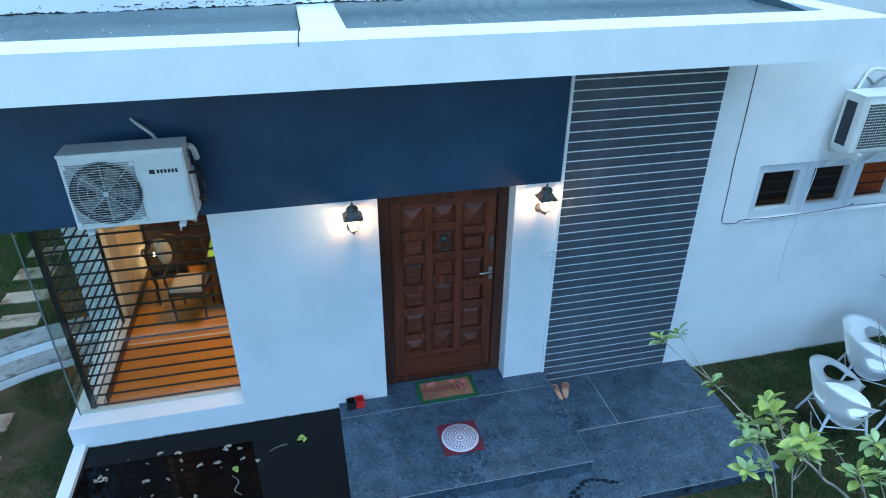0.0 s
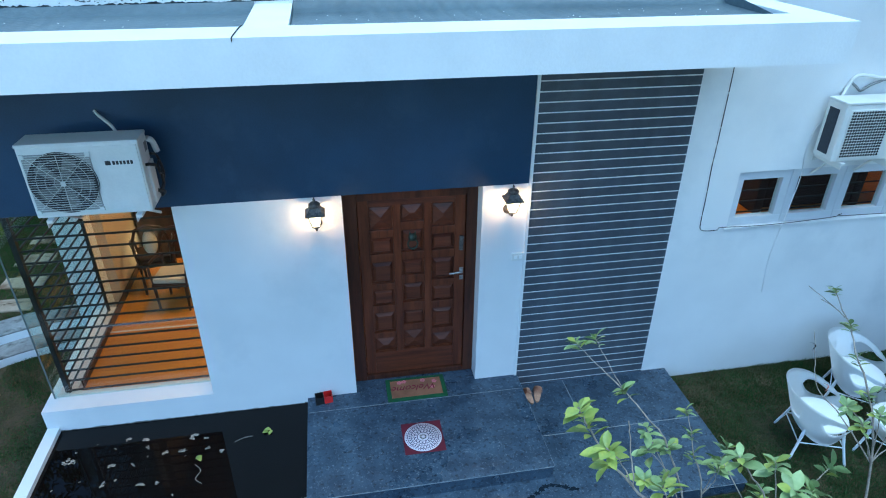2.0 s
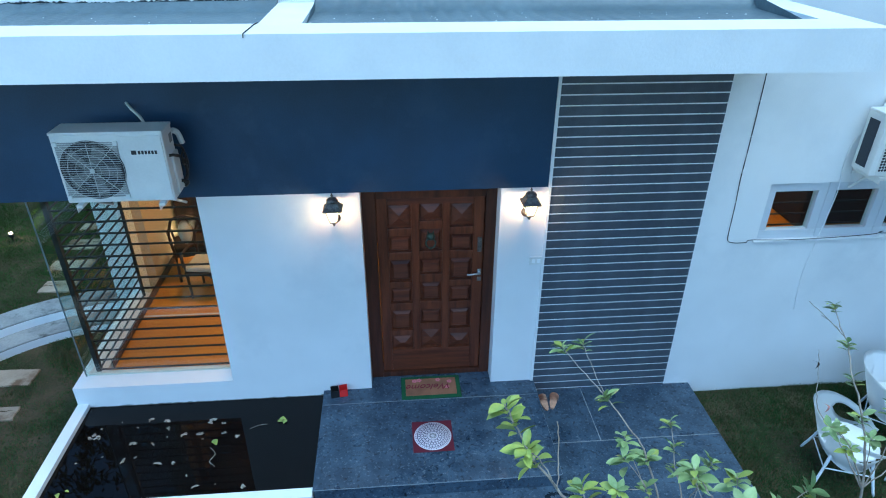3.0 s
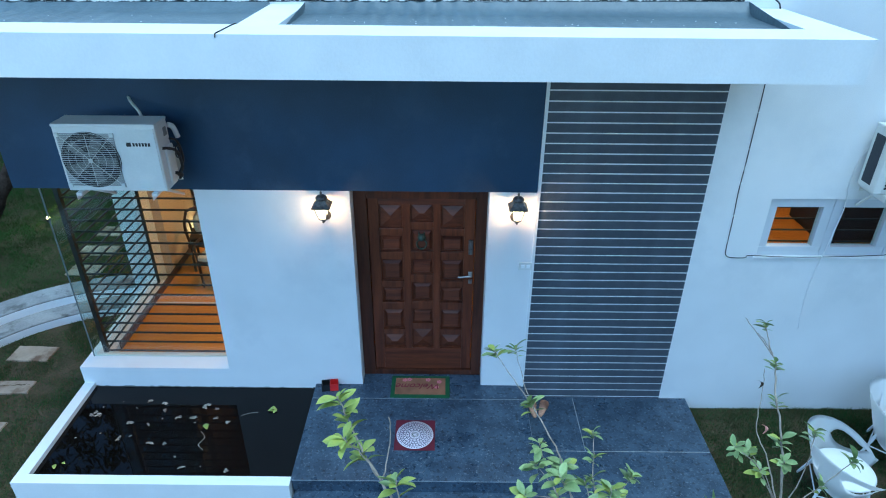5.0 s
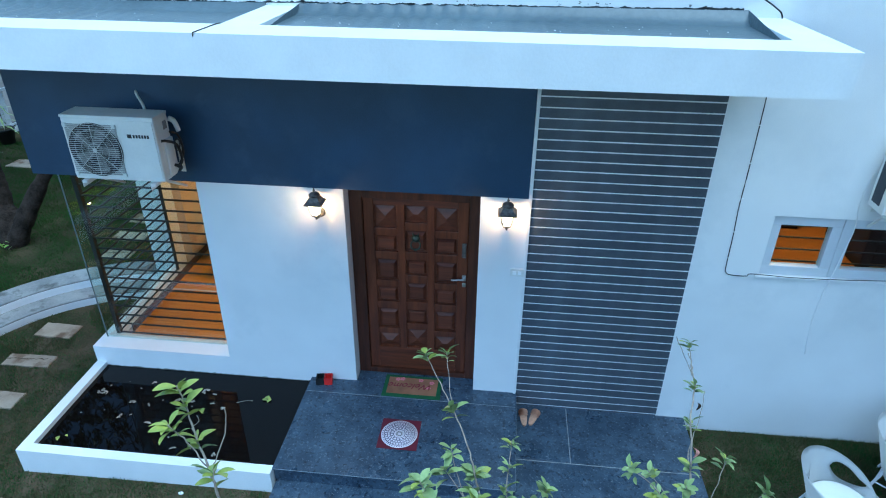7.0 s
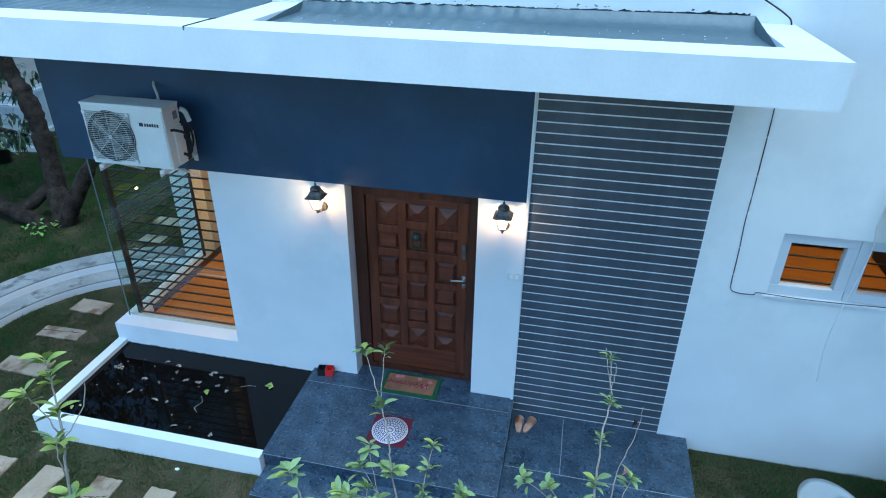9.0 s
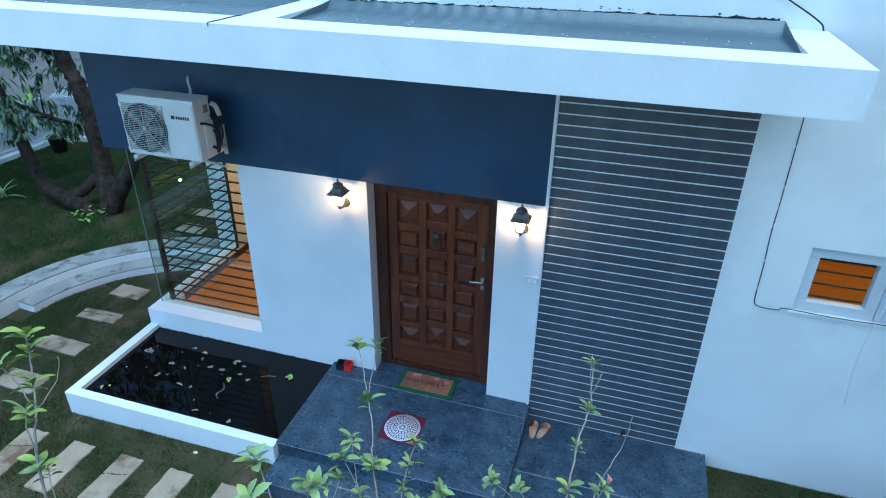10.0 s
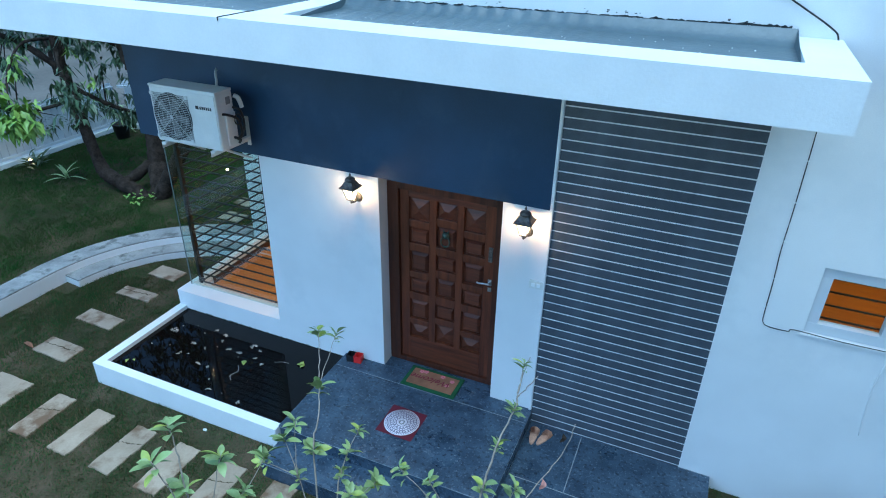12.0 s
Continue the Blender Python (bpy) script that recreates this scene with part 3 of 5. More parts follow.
lathe(bm, [(0.012, 0), (0.034, 0.006), (0.042, 0.02), (0.036, 0.035), (0.02, 0.05), (0.008, 0.055)], 16)
bmesh.ops.transform(bm, matrix=pose(1.168, 5.052, 1.985, 90, 0, 0), verts=bm.verts)
for sx in (-1, 1):
    tube(bm, smooth_path([(1.168 + sx * 0.02, 5.03, 1.965), (1.168 + sx * 0.046, 5.02, 1.93), (1.168 + sx * 0.034, 5.015, 1.885), (1.168, 5.015, 1.868)]), 0.008, 6)
    cyl(bm, (1.168 + sx * 0.02, 5.04, 2.01), (1.168 + sx * 0.03, 5.03, 2.045), 0.012, 0.004, 8)
lathe(bm, [(0.004, 0), (0.016, 0.008), (0.016, 0.022), (0.004, 0.03)], 12, (1.168, 5.02, 1.85))
part("door_knocker", bm, BRONZE, leaf, "weathered green bronze door knocker")


# ---- wall lanterns ----
def wall_lantern(m):
    t = thing("wall_lantern", m, "lit black metal wall lantern with warm bulb", "wall lamp", "lanterns beside the door", "")
    bm = lathe(bmesh.new(), [(0.050, 0), (0.050, 0.008), (0.038, 0.016), (0.018, 0.022)], 20)
    bmesh.ops.transform(bm, matrix=pose(0, 0, -0.03, 90, 0, 0), verts=bm.verts)
    part("wall_plate", bm, LANTERN, t)
    part("bracket", tube(bmesh.new(), smooth_path([(0, -0.012, -0.03), (0, -0.05, -0.055), (0, -0.09, -0.05), (0, -0.13, -0.035)]), 0.010), LANTERN, t)
    bm = bmesh.new()
    lathe(bm, [(0.004, -0.050), (0.012, -0.040), (0.010, -0.030), (0.026, -0.014), (0.044, -0.005), (0.044, 0.004)], 4, (0, -0.13, 0))
    bmesh.ops.rotate(bm, verts=bm.verts, cent=(0, -0.13, 0), matrix=Matrix.Rotation(radians(45), 3, 'Z'))
    part("base_cap", bm, LANTERN, t)
    bm = bmesh.new()
    for sx in (-1, 1):
        for sy in (-1, 1):
            cyl(bm, (sx * 0.030, -0.13 + sy * 0.030, 0.004), (sx * 0.060, -0.13 + sy * 0.060, 0.128), 0.0045, n=6)
    part("cage", bm, LANTERN, t)
    for k in range(4):
        bm = bmesh.new()
        q = Matrix.Rotation(k * math.pi / 2, 4, 'Z')
        vs = [Matrix.Translation((0, -0.13, 0)) @ q @ Vector(p) for p in ((-0.028, -0.029, 0.006), (0.028, -0.029, 0.006), (0.057, -0.058, 0.127), (-0.057, -0.058, 0.127))]
        bm.faces.new([bm.verts.new(v) for v in vs])
        p = part("glass_pane", bm, LAMPGLASS, t)
        p.visible_shadow = False
    bm = bmesh.new()
    lathe(bm, [(0.112, 0.116), (0.118, 0.126), (0.084, 0.150), (0.062, 0.178), (0.054, 0.184)], 4, (0, -0.13, 0))
    bmesh.ops.rotate(bm, verts=bm.verts, cent=(0, -0.13, 0), matrix=Matrix.Rotation(radians(45), 3, 'Z'))
    for f in bm.faces:
        f.smooth = False
    part("hood", bm, LANTERN, t)
    part("crown", lathe(bmesh.new(), [(0.040, 0.180), (0.052, 0.192), (0.050, 0.206), (0.034, 0.220), (0.012, 0.226), (0.008, 0.236), (0.012, 0.246), (0.007, 0.256), (0.002, 0.270)], 18, (0, -0.13, 0)), LANTERN, t)
    part("bulb", lathe(bmesh.new(), [(0.006, 0.015), (0.018, 0.03), (0.022, 0.048), (0.017, 0.07), (0.008, 0.09)], 16, (0, -0.13, 0)), BULB, t)
    ld = bpy.data.lights.new("lantern_glow", 'POINT')
    ld.energy, ld.color, ld.shadow_soft_size = 8.0, (1.0, 0.40, 0.13), 0.03
    lo = new("lantern_glow", ld)
    lo.parent = t
    lo.location = (0, -0.13, 0.048)
    return t


lan = wall_lantern(pose(0.30, FACE, 2.338))
lan2 = copy_thing(lan, pose(2.035, FACE, 2.338))

sw = thing("switch_box", pose(2.163, FACE, 1.79), "white plastic bell switch plate on the wall", "switch")
part("plate", box(-0.066, 0.066, -0.022, -0.001, -0.040, 0.040, 0.004), AC_WHITE, sw)
for sx in (-0.028, 0.022):
    part("rocker", box(sx - 0.016, sx + 0.016, -0.027, -0.022, -0.018, 0.018, 0.002), PLASTIC, sw)


# ---- air-conditioner outdoor units ----
def ac_unit(m, mesh_grille):
    t = thing("air_conditioner", m, "white air conditioner outdoor unit with dark round grille" if not mesh_grille else "white outdoor unit with square patterned grille and black side coil", "air conditioner", "", "")
    w, d, h = (0.80, 0.225, 0.54) if not mesh_grille else (0.775, 0.235, 0.535)
    part("casing", box(0, w, 0, d, 0, h, 0.014), AC_WHITE, t)
    part("lid", box(-0.003, w + 0.003, -0.004, d + 0.002, h - 0.004, h + 0.02, 0.008), AC_WHITE, t)
    cx, cz, r = 0.252, 0.267, 0.232
    if not mesh_grille:
        part("grille_recess", box(0.022, 0.468, -0.003, 0.0005, 0.045, 0.485, 0.002), make_mat("grey_guard_plate", (0.33, 0.33, 0.32), 0.6), t)
        # Flat dark disc on the closed casing paints the shade inside the fan opening.
        bm = bmesh.new()
        bmesh.ops.create_cone(bm, cap_ends=True, segments=48, radius1=r, radius2=r, depth=0.004, matrix=pose(cx, -0.005, cz, 90, 0, 0))
        part("fan_opening", bm, AC_DARK, t, "flat dark disc for the shaded fan opening")
        FANGREY = make_mat("grey_fan_plastic", (0.19, 0.19, 0.185), 0.6)
        for k in range(5):
            bm = bmesh.new()
            q = pose(cx, -0.009, cz) @ Matrix.Rotation(2 * math.pi * k / 5, 4, 'Y')
            bm.faces.new([bm.verts.new(q @ Vector(p)) for p in ((0.02, 0, -0.02), (0.19, 0.001, -0.07), (0.20, -0.001, 0.02), (0.03, -0.001, 0.03))])
            bmesh.ops.solidify(bm, geom=bm.faces[:], thickness=0.0015)
            part("fan_blade", bm, FANGREY, t, "grey fan blade at rest" if k == 0 else "")
        bm = bmesh.new()
        for k in range(25):
            z = 0.052 + k * 0.0178
            bx(bm, 0.026, 0.464, -0.018, -0.015, z - 0.0012, z + 0.0012)
        part("grille_guard", bm, AC_WHITE, t, "white wire grille")
        bm = bmesh.new()
        for a in range(0, 180, 45):
            q = pose(cx, -0.019, cz) @ Matrix.Rotation(radians(a), 4, 'Y')
            L = 0.21 if a % 90 == 0 else 0.275
            bmesh.ops.create_cube(bm, size=1.0, matrix=q @ Matrix.Diagonal((2 * L, 0.003, 0.0032, 1)))
        part("grille_spokes", bm, AC_WHITE, t)
        part("badge", box(cx - 0.017, cx + 0.017, -0.026, -0.021, cz - 0.017, cz + 0.017, 0.002), AC_WHITE, t)
        for sx, sz in ((0.032, 0.055), (0.458, 0.055), (0.032, 0.475), (0.458, 0.475)):
            part("screw_lug", box(sx - 0.016, sx + 0.016, -0.020, -0.003, sz - 0.016, sz + 0.016, 0.003), AC_WHITE, t)
        part("front_panel", box(0.500, 0.787, -0.006, 0.0005, 0.03, 0.525, 0.004), AC_WHITE, t)
        bm = bmesh.new()
        for k in range(6):
            bx(bm, 0.605 + k * 0.024, 0.621 + k * 0.024, -0.0085, -0.006, 0.385, 0.412)
        bx(bm, 0.556, 0.592, -0.0085, -0.006, 0.383, 0.415)
        part("brand_mark", bm, AC_DARK, t, "dark printed brand mark")
        part("service_cover", box(w - 0.002, w + 0.018, 0.09, 0.22, 0.03, 0.34, 0.008), AC_WHITE, t)
        part("rating_label", box(w, w + 0.002, 0.13, 0.19, 0.42, 0.49), KERBTOP, t)
        part("pipe", tube(bmesh.new(), smooth_path([(w - 0.002, 0.06, 0.345), (w + 0.02, 0.12, 0.325), (w + 0.04, 0.22, 0.26), (w + 0.045, 0.25, 0.12), (w + 0.012, 0.22, 0.05)]), 0.012), CABLE, t, "black insulated pipe")
        part("pipe", tube(bmesh.new(), smooth_path([(w + 0.01, 0.20, 0.38), (w + 0.03, 0.27, 0.34), (w + 0.045, 0.29, 0.25), (w + 0.05, 0.28, 0.17), (w + 0.035, 0.24, 0.10), (w + 0.012, 0.20, 0.06)]), 0.010), CABLE, t, "black insulated pipe")
        part("pipe", tube(bmesh.new(), smooth_path([(w + 0.012, 0.16, 0.10), (w + 0.05, 0.20, 0.07), (w + 0.02, 0.22, 0.03)]), 0.014), CABLE, t, "black insulated pipe")
        ring = [(w + 0.055, 0.20 + 0.045 * math.cos(a * math.pi / 8), 0.27 + 0.05 * math.sin(a * math.pi / 8)) for a in range(16)]
        part("cable_coil", tube(bmesh.new(), ring + ring[:1], 0.006, 6), CABLE, t, "looped black cable")
        bm = bmesh.new()
        for rr in (0.06, 0.118, 0.175, 0.230):
            pts = [(cx + rr * math.cos(a * math.pi / 20), -0.0165, cz + rr * math.sin(a * math.pi / 20)) for a in range(41)]
            tube(bm, pts, 0.0014, 5)
        part("grille_rings", bm, AC_WHITE, t)
        part("pipe_sleeve", tube(bmesh.new(), smooth_path([(w - 0.01, 0.255, 0.48), (w + 0.02, 0.28, 0.45), (w + 0.035, 0.30, 0.36)]), 0.022), AC_WHITE, t, "white taped pipe")
        part("drain_sleeve", tube(bmesh.new(), smooth_path([(0.60, 0.25, 0.53), (0.55, 0.32, 0.57), (0.45, 0.43, 0.61), (0.40, 0.502, 0.63)]), 0.012), AC_WHITE, t, "white taped pipe into the wall")
        bx0 = (0.09, 0.70)
    else:
        # Dark discs paint the shade inside the grille holes.
        bm = bmesh.new()
        for i in range(15):
            for j in range(16):
                x, z = 0.075 + i * 0.027, 0.06 + j * 0.027
                bmesh.ops.create_cone(bm, cap_ends=True, segments=6, radius1=0.0118, radius2=0.0118, depth=0.003, matrix=pose(x, -0.014, z, 90, 0, 0))
        part("grille_pattern", bm, AC_DARK, t, "grille of flat dark discs for shaded round holes")
        part("grille_panel", box(0.055, 0.495, -0.012, 0.0005, 0.025, 0.49, 0.006), AC_WHITE, t)
        COIL = make_mat("blue_black_coil", (0.014, 0.020, 0.032), 0.45, var=0.3, scale=60)
        part("side_coil", box(-0.004, 0.001, 0.070, 0.192, 0.055, 0.475), COIL, t, "black side coil")
        part("pipe_loop", tube(bmesh.new(), smooth_path([(0.13, 0.25, 0.50), (0.20, 0.285, 0.62), (0.25, 0.29, 0.70), (0.33, 0.29, 0.715), (0.55, 0.29, 0.68), (0.80, 0.29, 0.66)]), 0.016), AC_WHITE, t, "white taped pipe")
        part("pipe_loop", tube(bmesh.new(), smooth_path([(0.22, 0.30, 0.66), (0.30, 0.30, 0.61), (0.36, 0.30, 0.57), (0.45, 0.30, 0.62), (0.58, 0.29, 0.67)]), 0.012), KERBTOP, t)
        part("drain_hose", tube(bmesh.new(), smooth_path([(0.06, 0.25, 0.32), (0.03, 0.30, 0.26), (0.002, 0.308, 0.16), (-0.010, 0.308, -0.04), (0.020, 0.308, -0.29), (-0.045, 0.286, -0.80), (-0.055, 0.310, -1.20), (-0.015, 0.312, -1.62)]), 0.0045), PLASTER, t, "thin white drain hose")
        bx0 = (0.12, 0.60)
    back = FACE - m.translation.y
    for x in bx0:
        bm = bmesh.new()
        bx(bm, x - 0.022, x + 0.022, -0.035, back - 0.002, -0.028, -0.004)
        bx(bm, x - 0.022, x - 0.018, -0.035, back - 0.002, -0.065, -0.028)
        bx(bm, x - 0.022, x + 0.022, back - 0.012, back - 0.002, -0.10, 0.20)
        cyl(bm, (x, back - 0.01, -0.24), (x, 0.12, -0.03), 0.012)
        part("bracket", bm, AC_WHITE, t, "white steel wall bracket")
    return t


ac_unit(pose(-1.655, 4.347, 2.750), False)
ac_unit(pose(4.975, 4.53, 2.700), True)


# ---- things on the porch ----
mat = thing("doormat", pose(1.148, 4.80, HIGH), "brown coir welcome doormat with a green border", "doormat")
part("border", box(-0.31, 0.31, -0.165, 0.168, 0.001, 0.016, 0.006), MATGREEN, mat)
part("coir_field", box(-0.265, 0.265, -0.125, 0.128, 0.016, 0.020, 0.002), COIR, mat)
fc = bpy.data.curves.new("lettering", 'FONT')
fc.body, fc.size, fc.shear, fc.align_x, fc.align_y, fc.extrude = "Welcome", 0.118, 0.35, 'CENTER', 'CENTER', 0.001
fc.materials.append(make_mat("dark_red_print", (0.16, 0.012, 0.03), 0.9))
lt = new("lettering", fc)
lt.parent = mat
lt.matrix_basis = pose(-0.02, 0.0, 0.0215, 0, 0, 180)
for fx, fy in ((-0.17, 0.095), (-0.12, 0.105), (0.17, -0.01), (0.08, 0.10), (0.20, 0.07)):
    bm = bmesh.new()
    for k in range(5):
        a = k * 2 * math.pi / 5
        bmesh.ops.create_cone(bm, cap_ends=True, segments=8, radius1=0.013, radius2=0.010, depth=0.002, matrix=Matrix.Translation((fx + 0.016 * math.cos(a), fy + 0.016 * math.sin(a), 0.0205)))
    part("flower_print", bm, PINK, mat)

rug = thing("rangoli_mat", pose(1.12, 4.12, HIGH), "small maroon square mat with a white mandala print", "mat")
part("cloth", box(-0.193, 0.193, -0.195, 0.195, 0.0005, 0.004, 0.001), MAROON, rug)
part("mandala_disc", lathe(bmesh.new(), [(0.178, 0.004), (0.178, 0.006), (0.001, 0.0062)], 64), CHALK, rug, "white printed mandala")
VIOLET = make_mat("violet_print", (0.075, 0.06, 0.115), 0.8)
for n, r, s in ((44, 0.163, 0.0062), (30, 0.132, 0.0090), (24, 0.102, 0.0072), (14, 0.072, 0.0098)):
    bm = bmesh.new()
    for k in range(n):
        a = 2 * math.pi * k / n
        bmesh.ops.create_cone(bm, cap_ends=True, segments=6, radius1=s, radius2=s, depth=0.001,
                              matrix=Matrix.Translation((r * math.cos(a), r * math.sin(a), 0.0072)) @ Matrix.Rotation(a, 4, 'Z') @ Matrix.Diagonal((0.9, 0.9, 1, 1)))
    part("ring_of_dots", bm, VIOLET, rug)
for r in (0.148, 0.116, 0.088, 0.056):
    bm = bmesh.new()
    rows = [[bm.verts.new((q * math.cos(2 * math.pi * k / 64), q * math.sin(2 * math.pi * k / 64), 0.0080)) for q in (r - 0.0038, r + 0.0038)] for k in range(64)]
    for k in range(64):
        bm.faces.new((rows[k][0], rows[k][1], rows[(k + 1) % 64][1], rows[(k + 1) % 64][0]))
    part("printed_ring", bm, VIOLET, rug)
bm = bmesh.new()
for k in range(16):
    a = 2 * math.pi * k / 16
    vs = [bm.verts.new((r * math.cos(a + d), r * math.sin(a + d), 0.0078)) for r, d in ((0.012, 0), (0.026, 0.16), (0.042, 0), (0.026, -0.16))]
    bm.faces.new(vs)
part("centre_flower", bm, AC_DARK, rug)

cube = thing("gift_box", pose(0.195, 4.775, HIGH, 0, 0, 8), "small open black and red card box", "box")
for x0, x1, m_, lb in ((-0.085, -0.002, CABLE, "black half"), (0.002, 0.085, RED, "red half")):
    bm = bmesh.new()
    bx(bm, x0, x1, -0.045, 0.045, 0.001, 0.006)
    bx(bm, x0, x0 + 0.004, -0.045, 0.045, 0.006, 0.085)
    bx(bm, x1 - 0.004, x1, -0.045, 0.045, 0.006, 0.085)
    bx(bm, x0 + 0.004, x1 - 0.004, -0.045, -0.041, 0.006, 0.085)
    bx(bm, x0 + 0.004, x1 - 0.004, 0.041, 0.045, 0.006, 0.085)
    part("half_box", bm, m_, cube, lb)


def sandal(m):
    t = thing("sandal", m, "tan leather flat sandal beside the landing", "sandal", "pair of sandals")
    bm = bmesh.new()
    out = []
    for k in range(20):
        a = 2 * math.pi * k / 20
        y = 0.122 * math.sin(a)
        w = 0.043 + 0.010 * math.sin(a) - 0.006 * math.cos(2 * a)
        out.append((w * math.cos(a), y))
    lo = [bm.verts.new((x, y, 0.001)) for x, y in out]
    hi = [bm.verts.new((x, y, 0.018)) for x, y in out]
    bm.faces.new(lo[::-1]), bm.faces.new(hi)
    for k in range(20):
        bm.faces.new((lo[k], lo[(k + 1) % 20], hi[(k + 1) % 20], hi[k]))
    part("sole", bm, SANDAL, t)
    for y0, y1, top in ((0.040, 0.085, 0.045), (0.012, 0.030, 0.040)):
        bm = bmesh.new()
        rows = []
        for k in range(9):
            a = math.pi * k / 8
            rows.append([bm.verts.new((0.049 * math.cos(a), y, 0.012 + top * math.sin(a))) for y in (y0, y1)])
        for a, b in zip(rows, rows[1:]):
            bm.faces.new((a[0], a[1], b[1], b[0]))
        bmesh.ops.solidify(bm, geom=bm.faces[:], thickness=0.003)
        part("strap", bm, SANDAL, t)
    return t


sd = sandal(pose(2.338, 4.650, LOW, 0, 0, 4))
copy_thing(sd, pose(2.442, 4.662, LOW, 0, 0, -20))

# damp patch where water was spilt
WET = make_mat("wet_film", (0.014, 0.020, 0.030), 0.08, bump=0)
bm = bmesh.new()
rnd = random.Random(5)
for cx, cy, s in ((1.99, 3.40, 0.045), (2.05, 3.44, 0.04), (2.10, 3.47, 0.05), (2.15, 3.495, 0.05), (2.21, 3.50, 0.04), (2.27, 3.485, 0.04), (2.33, 3.46, 0.05), (2.39, 3.43, 0.045), (2.43, 3.42, 0.025), (2.01, 3.355, 0.04), (1.95, 3.36, 0.035), (2.06, 3.37, 0.02), (1.90, 3.33, 0.02)):
    vs = []
    for k in range(18):
        a = 2 * math.pi * k / 18
        r = 0.72 * s * (0.55 + 0.8 * rnd.random())
        vs.append(bm.verts.new((cx + r * math.cos(a), cy + 0.75 * r * math.sin(a), LOW + 0.0012 + 0.0004 * cx)))
    bm.faces.new(vs)
tagged(part("puddle", bm, WET), "thin spilt water film on the granite step", "puddle", "", "stuff")


# ---- stepping stones ----
def stepping_stone(x0, x1, y0, y1, seed, z=GROUND):
    rnd = random.Random(seed)
    t = new("stepping_stone")
    cx, cy = (x0 + x1) / 2, (y0 + y1) / 2
    t.matrix_basis = pose(cx, cy, z, 0, 0, rnd.uniform(-2, 2))
    tagged(t, "worn pale sandstone stepping stone set in the lawn", "stepping stone", "stepping stones")
    w, h = (x1 - x0) / 2, (y1 - y0) / 2
    edge = []
    for (ax, ay), (bx_, by) in zip(((-w, -h), (w, -h), (w, h), (-w, h)), ((w, -h), (w, h), (-w, h), (-w, -h))):
        for k in range(7):
            u = k / 7
            j = 0.006 if k else 0.004
            edge.append((ax + (bx_ - ax) * u + rnd.uniform(-j, j), ay + (by - ay) * u + rnd.uniform(-j, j)))
    bm = bmesh.new()
    lo = [bm.verts.new((x, y, -0.05)) for x, y in edge]
    mid = [bm.verts.new((x, y, 0.012)) for x, y in edge]
    hi = [bm.verts.new((x * 0.97, y * 0.97, 0.02)) for x, y in edge]
    n = len(edge)
    for a, b in ((lo, mid), (mid, hi)):
        for k in range(n):
            bm.faces.new((a[k], a[(k + 1) % n], b[(k + 1) % n], b[k]))
    bm.faces.new(hi)
    part("slab", bm, STONE, t)
    if seed % 2 == 0:
        bm = bmesh.new()
        pts, u = [], -1.0
        while u <= 1.01:
            pts.append((u * w * 0.95, h * (0.25 + 0.12 * u) + rnd.uniform(-0.010, 0.010)))
            u += 0.16
        for (ax, ay), (bx_, by) in zip(pts, pts[1:]):
            g = rnd.uniform(0.002, 0.009)
            bm.faces.new([bm.verts.new(p) for p in ((ax, ay - g, 0.0215), (bx_, by - g, 0.0215), (bx_, by + g, 0.0215), (ax, ay + g, 0.0215))])
        part("crack", bm, GRASSBED, t, "dark soil-filled crack")
    return t


STONES = [(-3.86, -3.36, 5.58, 5.86), (-3.87, -3.28, 5.01, 5.22), (-3.84, -3.22, 4.33, 4.58), (-3.74, -3.17, 3.64, 3.93), (-3.66, -3.13, 2.64, 3.22)]
STONES += [(-2.73 + 0.585 * k, -2.46 + 0.585 * k, 2.62, 3.235) for k in range(6)]
STONES += [(-4.35, -4.05, 2.6, 3.2)]
for i, s in enumerate(STONES):
    stepping_stone(*s, i + 1)
dl = tagged(part("dry_leaf", flat_leaf(0.20, 0.030, 0.16, 21), make_mat("brown_dry_leaf", (0.19, 0.085, 0.045), 0.8, var=0.4, scale=20)), "large curled brown dry leaf on the lawn", "leaf")
dl.matrix_basis = pose(-3.83, 3.67, GROUND + 0.026, 0, 0, 84)
pb = tagged(part("pebble", lathe(bmesh.new(), [(0.004, 0.0), (0.016, 0.004), (0.020, 0.011), (0.013, 0.018), (0.003, 0.021)], 12), PLASTER_AGED), "small white pebble on the lawn", "pebble")
pb.matrix_basis = pose(-0.83, 3.44, GROUND + 0.05) @ Matrix.Diagonal((1.4, 0.9, 1, 1))
UPPER_STONES = [(-7.85, -7.15, 10.40, 10.78), (-3.95, -3.47, 7.20, 7.48), (-4.08, -3.50, 7.77, 8.05), (-4.12, -3.62, 8.38, 8.69), (-4.14, -3.65, 9.02, 9.28)]
for i, s in enumerate(UPPER_STONES):
    stepping_stone(*s, 31 + i, 0.165)


